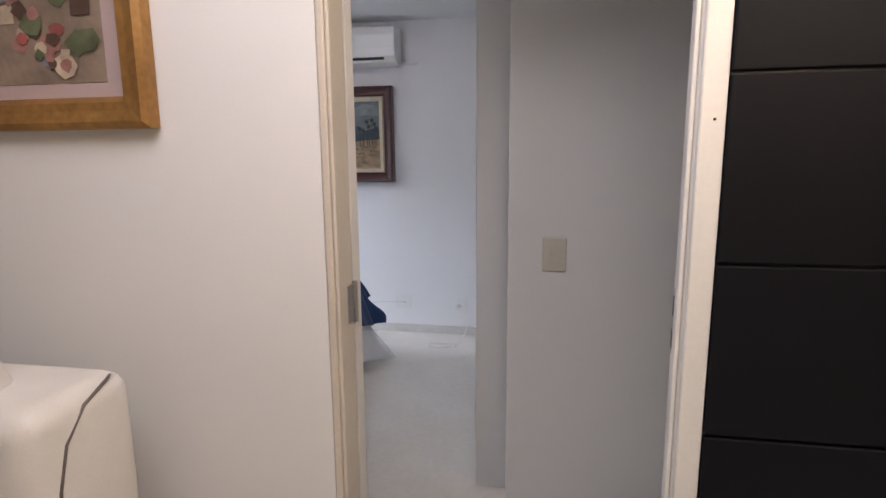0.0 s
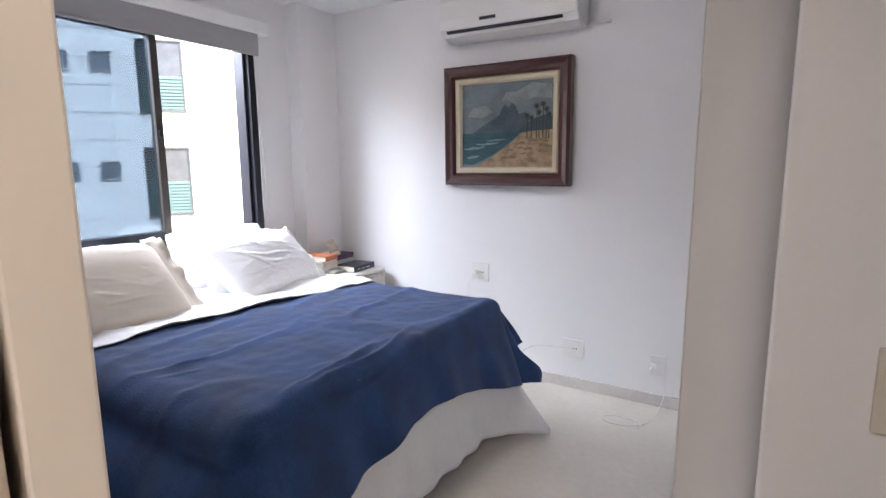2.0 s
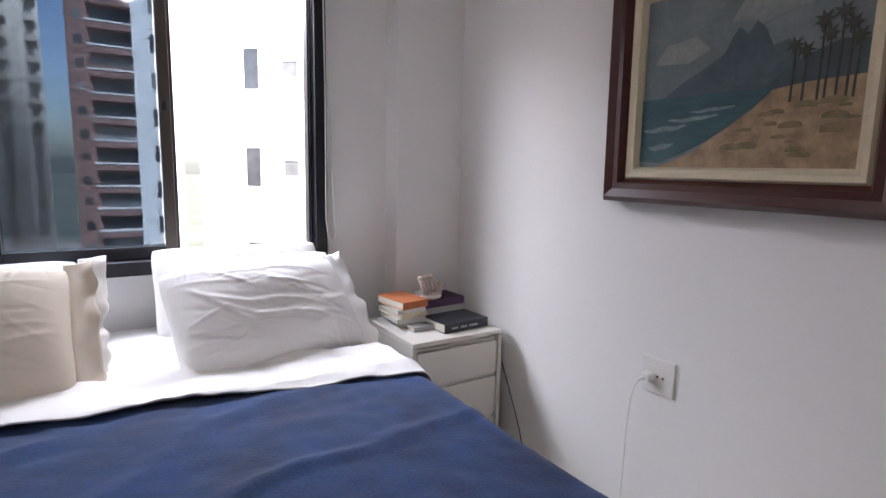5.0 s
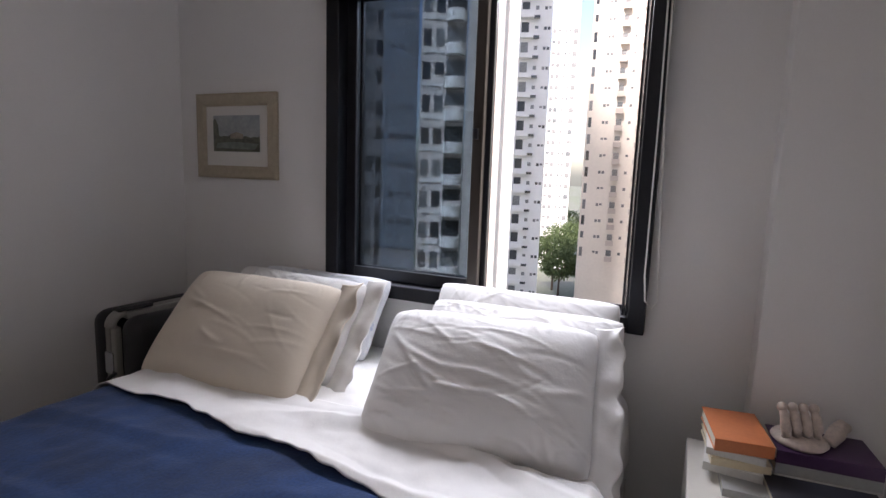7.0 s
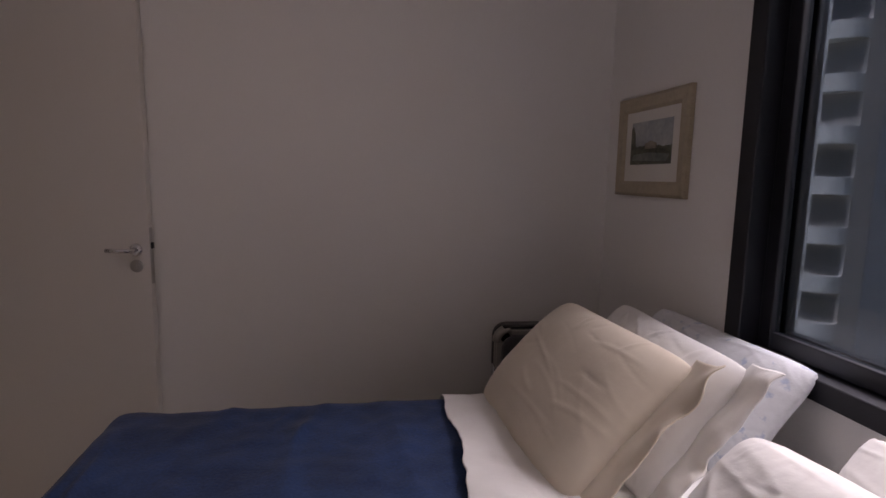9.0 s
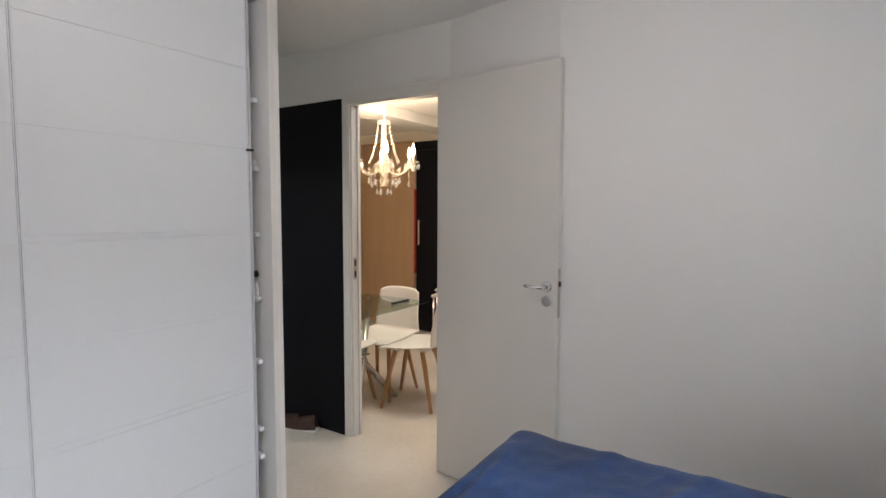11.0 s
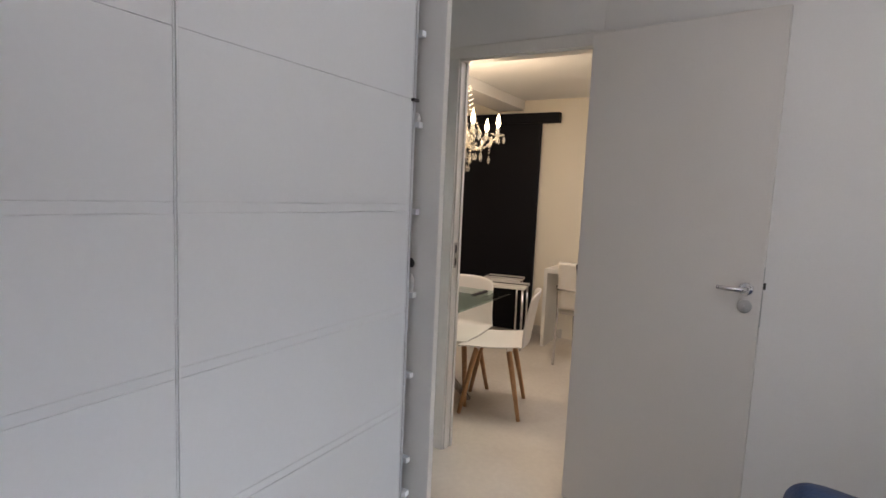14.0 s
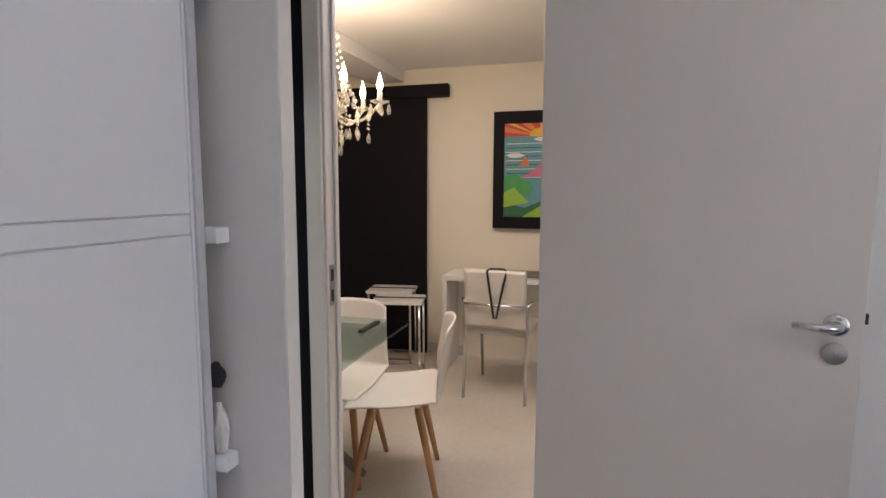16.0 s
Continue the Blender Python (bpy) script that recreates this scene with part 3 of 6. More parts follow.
def drape(ya, yb, xfoot, top, hang_s, hang_n, hang_f, wrinkle, start, end=None, flare=0.10, seed=0.0, ridges=()):
    """Cloth on the bed from its start line; hangs down both sides and over the foot, or stops at its end line."""
    r, rs = 0.055, 0.115
    y0, y1 = ya + rs - 0.030, yb - r

    def f(u, v):
        q = y0 - hang_s + v * (y1 - y0 + hang_s + hang_n)
        k = max(0.0, min(1.0, (q - y0) / (y1 - y0)))
        s0 = start(k)
        s1 = end(k) if end else xfoot - r + hang_f(k)
        s = s0 + u * (s1 - s0)
        dx = 0.0 if end else max(0.0, s - (xfoot - r))
        dy = q - y1 if q > y1 else (q - y0 if q < y0 else 0.0)
        d = math.hypot(dx, dy)
        w = wrinkle * (0.7 * nz(s + seed, q, 0, 2.5) + 0.5 * nz(s, q + seed, 1, 7.0) + 0.45 * nz(s + seed, q, 4, 17.0))
        w += wrinkle * 1.2 * max(0.0, 0.22 - abs(nz(s + q * 0.5 + seed, q * 0.6 - s, 5, 2.2))) / 0.22
        for xa, qa, xb, qb, high, wide in ridges:
            # long soft fold between two places on the cloth
            ln = math.hypot(xb - xa, qb - qa)
            al = ((s - xa) * (xb - xa) + (q - qa) * (qb - qa)) / ln
            ac = ((s - xa) * (qb - qa) - (q - qa) * (xb - xa)) / ln + 0.02 * math.sin(al * 9 + xa * 7)
            if 0 < al < ln:
                w += high * math.exp(-(ac / wide) ** 2) * math.sin(math.pi * al / ln) ** 0.7
        if d == 0:
            return (s, q, top + w)
        ux, uy = dx / d, dy / d
        rr = r * ux * ux + (rs if dy < 0 else r) * uy * uy
        a = min(d / rr, math.pi / 2)
        out, drop = rr * math.sin(a), rr * (1 - math.cos(a))
        rest = max(0.0, d - rr * math.pi / 2)
        along = s * abs(uy) + q * abs(ux) + 0.35 * math.atan2(abs(dy), dx + 1e-6)
        ripple = (0.016 * math.sin(along * 15 + 1.8 * nz(s, q, 2 + seed, 1.5)) + 0.006 * math.sin(along * 31 + 2 * nz(s, q, 7, 2))) * min(1.0, rest / 0.25)
        corner = 4 * ux * ux * uy * uy
        out += rest * (flare * (0.45 * uy * uy if dy < 0 else uy * uy) + 1.8 * flare * ux * ux + 0.22 * corner) + ripple * (1 + corner)
        if dy < 0:
            out += 0.13 * uy * uy * (1 - math.exp(-rest / 0.10))
        drop += rest * (1 - 0.12 * corner)
        x = (s if not dx else xfoot - r) + ux * out
        y = (q if not dy else (y1 if dy > 0 else y0)) + uy * out
        z = top - drop + w * (1 - a / 1.9)
        if z < 0.014:
            z = 0.014 + 0.006 * (nz(s, q, 3, 9) + 0.5)
        return (x, y, z)
    return f


def hem_line(k):
    """Where the turned-down sheet meets the blanket."""
    return -0.865 + 0.04 * k + 0.14 * k * k + 0.009 * math.sin(k * 19) + 0.018 * nz(k * 9, 3, 1) + 0.006 * nz(k * 31, 5, 2)


bl = tagged(part("blanket", sheet_grid(drape(BY0 - 0.012, BY1 + 0.012, BX1 + 0.012, BZ + 0.026, 0.46, 0.24,
                 lambda q: 0.290 + 0.16 * max(0, q - 0.6) / 0.4 + 0.10 * max(0, 0.40 - q) / 0.40, 0.0080,
                 lambda k: hem_line(k) - 0.04, flare=0.20,
                 ridges=((0.10, 0.52, -0.02, 1.10, 0.013, 0.014), (0.12, 0.60, 0.02, 1.36, 0.016, 0.016), (-0.46, 0.50, -0.43, 0.66, 0.007, 0.012),
                         (-0.40, 0.44, -0.36, 0.58, 0.006, 0.010), (-0.15, 1.05, -0.40, 1.50, 0.006, 0.020))), 170, 190, 0.007), BLUE, smooth=True),
            "navy blue fleece blanket spread over the bed", "blanket")
sh = tagged(part("top_sheet", sheet_grid(drape(BY0 - 0.020, BY1 + 0.020, 9, BZ + 0.038, 0.44, 0.13, None, 0.014,
                 lambda k: -1.06 + 0.04 * math.sin(k * 7 + 1), hem_line, seed=4.0), 60, 220, 0.005), SHEET, smooth=True),
            "creased white cotton sheet folded back over the blanket", "bed sheet")
bs = tagged(part("bottom_sheet", sheet_grid(drape(BY0 - 0.004, BY1 + 0.004, 9, BZ + 0.012, 0.30, 0.26, None, 0.011,
                 lambda k: -1.655, lambda k: -0.98, seed=9.0), 90, 150, 0.004), SHEET, smooth=True),
            "white cotton sheet fitted on the mattress", "bed sheet")


def pillow(label, material, m, w=0.66, h=0.45, t=0.15, seed=0.0, wr=0.010, frill=None, creases=58):
    p = thing("pillow", label, "pillow", m, group="pillows on the bed")
    nu, nv = 124, 90
    bm = bmesh.new()

    rnd = random.Random(seed)
    folds = []
    for sg in (-1, 1):
        for q in range(creases):
            cu, cv = rnd.uniform(-0.95, 0.95), rnd.uniform(-0.9, 0.95)
            if q % 3 == 0:
                # short pleats running in from the seams
                cu, cv = rnd.uniform(-0.9, 0.9), rnd.choice((-0.82, 0.82, 0.86))
                ang, ln = rnd.gauss(math.pi / 2, 0.5), rnd.uniform(0.10, 0.22)
            else:
                ang, ln = rnd.gauss(-0.25, 0.35), rnd.uniform(0.18, 0.55)
            folds.append((sg, cu, cv, math.cos(ang), math.sin(ang), ln, rnd.uniform(0.009, 0.026), rnd.uniform(-0.6, 1.0), rnd.uniform(-0.5, 0.5)))

    def at(u, v, sg):
        a, b = abs(u), abs(v)
        puff = ((1 - a ** 3.4) * (1 - b ** 3.0)) ** 0.5
        x = w / 2 * u * (1 - 0.03 * (1 - b ** 2) * a ** 2 - 0.045 * a ** 4 * b ** 6)
        z = h / 2 * v * (1 - 0.03 * (1 - a ** 2) * b ** 2 - 0.06 * a ** 6 * b ** 4)
        n = wr * 1.2 * nz(u * 1.6 + seed, v * 1.6, sg, 1.0)
        for s_, cu, cv, dx, dy, ln, wid, amp, bend in folds:
            if s_ != sg:
                continue
            pu, pv = u - cu, (v - cv) * h / w
            al = pu * dx + pv * dy
            if abs(al) > ln:
                continue
            ac = (pv * dx - pu * dy - bend * al * al) / wid
            if abs(ac) < 3:
                n += wr * amp * math.exp(-ac * ac) * (1 - (al / ln) ** 2)
        return Vector((x, sg * (t / 2 * puff + n * (0.3 + puff)), z))
    grid = {}
    for sg in (-1, 1):
        for i in range(nu + 1):
            for j in range(nv + 1):
                border = i in (0, nu) or j in (0, nv)
                if border and sg == 1:
                    grid[sg, i, j] = grid[-1, i, j]
                    continue
                u, v = math.sin((i / nu - 0.5) * math.pi), math.sin((j / nv - 0.5) * math.pi)
                u, v = 0.45 * u + 0.55 * (2 * i / nu - 1), 0.45 * v + 0.55 * (2 * j / nv - 1)
                c = at(u, v, sg)
                if border:
                    c.y = 0.004 * math.sin(i * 1.3 + j)
                grid[sg, i, j] = bm.verts.new(c)
    for sg in (-1, 1):
        for i in range(nu):
            for j in range(nv):
                bm.faces.new((grid[sg, i, j], grid[sg, i + 1, j], grid[sg, i + 1, j + 1], grid[sg, i, j + 1]))
    part("cushion", bm, material, p, smooth=True)
    if frill:
        x0 = w / 2 * frill

        def ff(u, v):
            z = (u - 0.5) * h * 1.04
            k = 0.0025 * math.sin(u * 23 + seed + 5 * nz(u, 0, seed, 3)) * v + 0.020 * nz(u * 3, v * 0.6, seed, 2)
            return (x0 * (0.94 if v == 0 else 1.0) + frill * v * (0.062 + 0.022 * nz(u * 4, 1, seed, 2)), k * (0.25 + v), z * (1 + 0.06 * v))
        part("open_hem", sheet_grid(ff, 90, 8, 0.003), material, p, "loose gathered pillowcase end", smooth=True)
    return p


# local x runs along the headboard (towards the door side for +), local -y faces the foot of the bed
def lean(x, y, z, tilt, turn=0.0, roll=0.0):
    return pose(x, y, z) @ pose(0, 0, 0, 0, 0, 90 + turn) @ pose(0, 0, 0, -tilt, 0, 0) @ pose(0, 0, 0, 0, roll, 0)


pillow("cream cotton pillow leaning on two others", CREAM, lean(-1.180, 0.680, 0.852, 44, 3), 0.66, 0.46, 0.19, 1.0, 0.0028, 1, 40)
pillow("white cotton pillow behind the cream one", SHEET, lean(-1.365, 0.700, 0.852, 37, -3), 0.66, 0.41, 0.14, 3.0, 0.005, 1)
pillow("pale blue flowered pillow standing against the wall", FLORAL, lean(-1.560, 0.685, 0.850, 38, 1), 0.66, 0.36, 0.12, 5.0, 0.006)
pillow("rumpled white cotton pillow leaning on two others", SHEET, lean(-1.195, 1.575, 0.828, 45, 8), 0.65, 0.44, 0.25, 7.0, 0.0042, 1, 150)
pillow("crumpled white pillow behind the front one", SHEET, lean(-1.415, 1.61, 0.832, 36, 4), 0.66, 0.39, 0.15, 9.0, 0.0045, None, 120)
pillow("white pillow standing under the window", SHEET, lean(-1.560, 1.572, 0.842, 24, 0), 0.67, 0.40, 0.14, 11.0, 0.004, None, 110)

# ---- nightstand and what lies on it ----
NX0, NX1, NY0, NY1, NZ = -1.556, -1.120, 2.132, 2.594, 0.648


def nightstand():
    n = thing("nightstand", "cream lacquered nightstand with three drawers", "nightstand")
    part("top", boxes((NX0, NX1, NY0, NY1, NZ - 0.022, NZ), bevel=0.003), NSTAND, n)
    for a in ((NX0, NX1, NY0, NY0 + 0.02, 0.0, NZ - 0.0225), (NX0, NX1, NY1 - 0.02, NY1, 0.0, NZ - 0.0225)):
        part("side", boxes(a, bevel=0.002), NSTAND, n)
    part("back", boxes((NX0, NX0 + 0.012, NY0 + 0.021, NY1 - 0.021, 0.02, NZ - 0.023)), NSTAND, n)
    part("plinth", boxes((NX0 + 0.013, NX1 - 0.02, NY0 + 0.021, NY1 - 0.021, 0.0, 0.05)), NSTAND, n)
    part("inner", boxes((NX0 + 0.013, NX1 - 0.045, NY0 + 0.021, NY1 - 0.021, 0.055, NZ - 0.03)), BASEB, n)
    zs = (0.058, 0.255, 0.450, 0.621)
    for z0, z1 in zip(zs, zs[1:]):
        part("drawer_front", boxes((NX1 - 0.022, NX1 - 0.004, NY0 + 0.024, NY1 - 0.024, z0, z1 - 0.022), bevel=0.002), NSTAND, n)
        part("finger_groove", boxes((NX1 - 0.042, NX1 - 0.018, NY0 + 0.024, NY1 - 0.024, z1 - 0.020, z1 - 0.006), bevel=0.003), NSTAND, n)


nightstand()
PAGES = mat("book_pages", (0.70, 0.66, 0.56), 0.85, var=0.08, scale=4, fine=60, bump=0.5, depth=0.002, stretch=(1, 1, 40))


def book(label, cover, at, sx, sy, sz, turn, round_spine=True):
    b = thing("book", label, "book", pose(*at, 0, 0, turn), group="books on the nightstand")
    c = 0.003
    part("page_block", boxes((-sx / 2 + 0.004, sx / 2 - 0.004, -sy / 2 + 0.003, sy / 2 - 0.004, c, sz - c), bevel=0.001), PAGES, b, "cream paper edges")
    part("cover", boxes((-sx / 2, sx / 2, -sy / 2, sy / 2, 0, c), (-sx / 2, sx / 2, -sy / 2, sy / 2, sz - c, sz), bevel=0.001), cover, b)
    part("spine", boxes((sx / 2 - 0.003, sx / 2 + 0.001, -sy / 2, sy / 2, 0.0005, sz - 0.0005), bevel=0.0008), cover, b)
    return b


def cover(name, c, c2=None, rough=0.45):
    return mat(name, c, rough, var=0.06, scale=12, fine=90, bump=0.06, colour2=c2)


ORG = cover("orange_book_cover", (0.58, 0.19, 0.075), (0.48, 0.14, 0.05))
CRM = cover("cream_book_cover", (0.68, 0.58, 0.40))
GRY = cover("grey_book_cover", (0.36, 0.37, 0.36))
WHT = cover("white_book_cover", (0.66, 0.65, 0.62))
PUR = cover("purple_book_cover", (0.060, 0.022, 0.075))
BLK = cover("black_book_cover", (0.016, 0.018, 0.026), rough=0.4)
z = NZ
bx, by = -1.428, 2.245
for lab, cv, sz, sx, sy, t, ox, oy in (("grey paperback book at the bottom of the pile", GRY, 0.022, 0.145, 0.225, 93, 0.055, 0.035), ("white paperback in the pile of books", WHT, 0.024, 0.14, 0.205, 86, 0, 0.0),
                                        ("cream paperback in the pile of books", CRM, 0.022, 0.14, 0.205, 96, 0, 0.0), ("white paperback in the pile of books", WHT, 0.020, 0.138, 0.20, 88, 0, 0),
                                        ("orange covered book on top of the pile", ORG, 0.034, 0.14, 0.205, 98, 0.0, 0.0)):
    book(lab, cv, (bx + ox, by + oy, z), sy, sx, sz, t - 90)
    z += sz
z = NZ
for lab, cv, sz, ox in (("white book under the purple one", WHT, 0.030, 0.01), ("grey book under the purple one", GRY, 0.030, 0.0), ("dark purple book under the ornament", PUR, 0.036, 0.0)):
    book(lab, cv, (-1.474 + ox, 2.452, z), 0.16, 0.235, sz, 4)
    z += sz
zp = z
bb = book("black hardback book with a pale title on its spine", BLK, (-1.272, 2.437, NZ), 0.175, 0.245, 0.042, 4)
TXT = mat("silver_print", (0.55, 0.55, 0.55), 0.5, var=0.05)
for k in range(12):
    if k not in (3, 7):
        yy = -0.085 + k * 0.0125
        part("print_bar", boxes((0.0885, 0.0895, yy, yy + 0.008, 0.015, 0.024)), TXT, bb, "pale unreadable title bar")
part("emblem", boxes((-0.02, 0.03, -0.025, 0.03, 0.0421, 0.0424)), cover("dim_emblem_print", (0.035, 0.038, 0.048)), bb, "faint grey emblem on the cover")
pu = part("spine_label", boxes((-1.3932, -1.3920, 2.387, 2.437, zp - 0.030, zp - 0.010)), TXT)
tagged(pu, "pale label on the purple book's spine", "label")
SHELLM = mat("pale_shell_ceramic", (0.64, 0.53, 0.46), 0.5, var=0.12, scale=30, fine=120, bump=0.4)


def ornament():
    o = thing("shell_ornament", "small pale ceramic ornament with rounded knobs on the books", "ornament", pose(-1.465, 2.40, zp, 0, 0, 20) @ Matrix.Diagonal((1.45, 1.35, 1.5, 1)))
    bm = bmesh.new()
    lathe(bm, [(0.045, 0.0), (0.050, 0.006), (0.044, 0.013), (0.02, 0.016)], 24)
    part("base", bm, SHELLM, o, smooth=True)
    for k in range(4):
        bm = bmesh.new()
        y = -0.034 + k * 0.02
        tube(bm, [(0.012, y, 0.008), (0.014, y - 0.002, 0.03), (0.008, y - 0.004, 0.050), (0.0, y - 0.006, 0.062)], [0.010, 0.0105, 0.0085, 0.0065], 12)
        r = bmesh.ops.create_icosphere(bm, subdivisions=2, radius=0.0095)
        bmesh.ops.translate(bm, verts=r["verts"], vec=(0.0, y - 0.006, 0.064))
        part("knob", bm, SHELLM, o, smooth=True)
    bm = bmesh.new()
    tube(bm, [(0.01, 0.05, 0.006), (0.0, 0.07, 0.022), (-0.01, 0.085, 0.030), (-0.01, 0.098, 0.026)], [0.012, 0.016, 0.013, 0.008], 12)
    part("knob", bm, SHELLM, o, smooth=True)


ornament()

# ---- suitcase ----


def suitcase():
    s = thing("suitcase", "black hard-shell suitcase with grey metal frame standing by the bed", "suitcase", pose(-1.425, 0.015, 0, 0, 0, -4))
    hx, hy, z0, z1 = 0.268, 0.165, 0.035, 0.818
    for a, b in ((-hy, -0.034), (0.034, hy)):
        part("shell", boxes((-hx, hx, a, b, z0, z1), bevel=0.060, seg=5), BLEATHER, s, smooth=True)
    ring = lambda o, y0, y1: boxes((hx - 0.004 - 0.02, hx + o, y0, y1, z0 + 0.05, z1 - 0.05), (-hx - o, -hx + 0.024, y0, y1, z0 + 0.05, z1 - 0.05),
                                   (-hx + 0.05, hx - 0.05, y0, y1, z1 - 0.024, z1 + o), (-hx + 0.05, hx - 0.05, y0, y1, z0 - o, z0 + 0.024), bevel=0.004)
    part("frame", ring(0.006, -0.033, -0.002), SUITTRIM, s, "grey metal closing frame")
    part("frame", ring(0.004, 0.002, 0.033), SUITTRIM, s, "grey metal closing frame")
    for sx in (-1, 1):
        for zz, zs in ((z1 - 0.052, 1), (z0 + 0.052, -1)):
            bm = bmesh.new()
            tube(bm, [(sx * (hx - 0.052 + 0.054 * math.sin(a)), 0, zz + zs * 0.054 * math.cos(a)) for a in [k * math.pi / 2 / 6 for k in range(7)]], 0.017, 10)
            for v in bm.verts:
                v.co.y *= 1.8
            part("corner", bm, SUITTRIM, s, smooth=True)
    for zz in (0.40, 0.62):
        part("latch", boxes((hx + 0.004, hx + 0.016, -0.028, 0.022, zz - 0.045, zz + 0.045), bevel=0.005), CHROME, s, "chrome latch")
    bm = bmesh.new()
    tube(bm, [(hx + 0.006, 0.028, 0.44), (hx + 0.038, 0.032, 0.45), (hx + 0.042, 0.034, 0.51), (hx + 0.038, 0.032, 0.57), (hx + 0.006, 0.028, 0.58)], 0.009, 10)
    part("carry_handle", bm, DARK, s, smooth=True)
    bm = boxes((hx - 0.17, hx - 0.02, -0.026, 0.026, z1 + 0.006, z1 + 0.024), bevel=0.008)
    part("top_handle", bm, DARK, s)
    for sx in (-0.22, 0.22):
        for sy in (-0.11, 0.11):
            bm = bmesh.new()
            lathe(bm, [(0.02, -0.011), (0.025, -0.008), (0.025, 0.008), (0.02, 0.011)], 16)
            bmesh.ops.transform(bm, matrix=pose(sx, sy, 0.025, 90, 0, 0), verts=bm.verts)
            part("wheel", bm, DARK, s)


suitcase()

# ---- pictures ----


def frame_ring(bm, w, h, wid, y0, y1, bevel=0.004):
    """Four mitred mouldings, opening facing -y, centred."""
    prof = [(0.0, y1), (0.0, y0 + (y1 - y0) * 0.25), (wid * 0.2, y0), (wid * 0.55, y0 + (y1 - y0) * 0.15), (wid * 0.8, y0 + (y1 - y0) * 0.12), (wid, y0 + (y1 - y0) * 0.55), (wid, y1)]
    cs = []
    for d, y in prof:
        cs.append([bm.verts.new((sx * (w / 2 - d), y, sz * (h / 2 - d))) for sx, sz in ((-1, -1), (1, -1), (1, 1), (-1, 1))])
    for A, B in zip(cs, cs[1:] + cs[:1]):
        for k in range(4):
            bm.faces.new((A[k], A[(k + 1) % 4], B[(k + 1) % 4], B[k]))
    return bm


def poly(pts, y, d=0.0012):
    return prism(bmesh.new(), pts, y - d, y)


def wavy(x0, x1, za, zb, amp, n, seed, s=3.0):
    """Upper outline of a painted form from x0 to x1."""
    out = []
    for i in range(n + 1):
        k = i / n
        out.append((x0 + (x1 - x0) * k, za + (zb - za) * k + amp * nz(k * s + seed, seed, 0)))
    return out


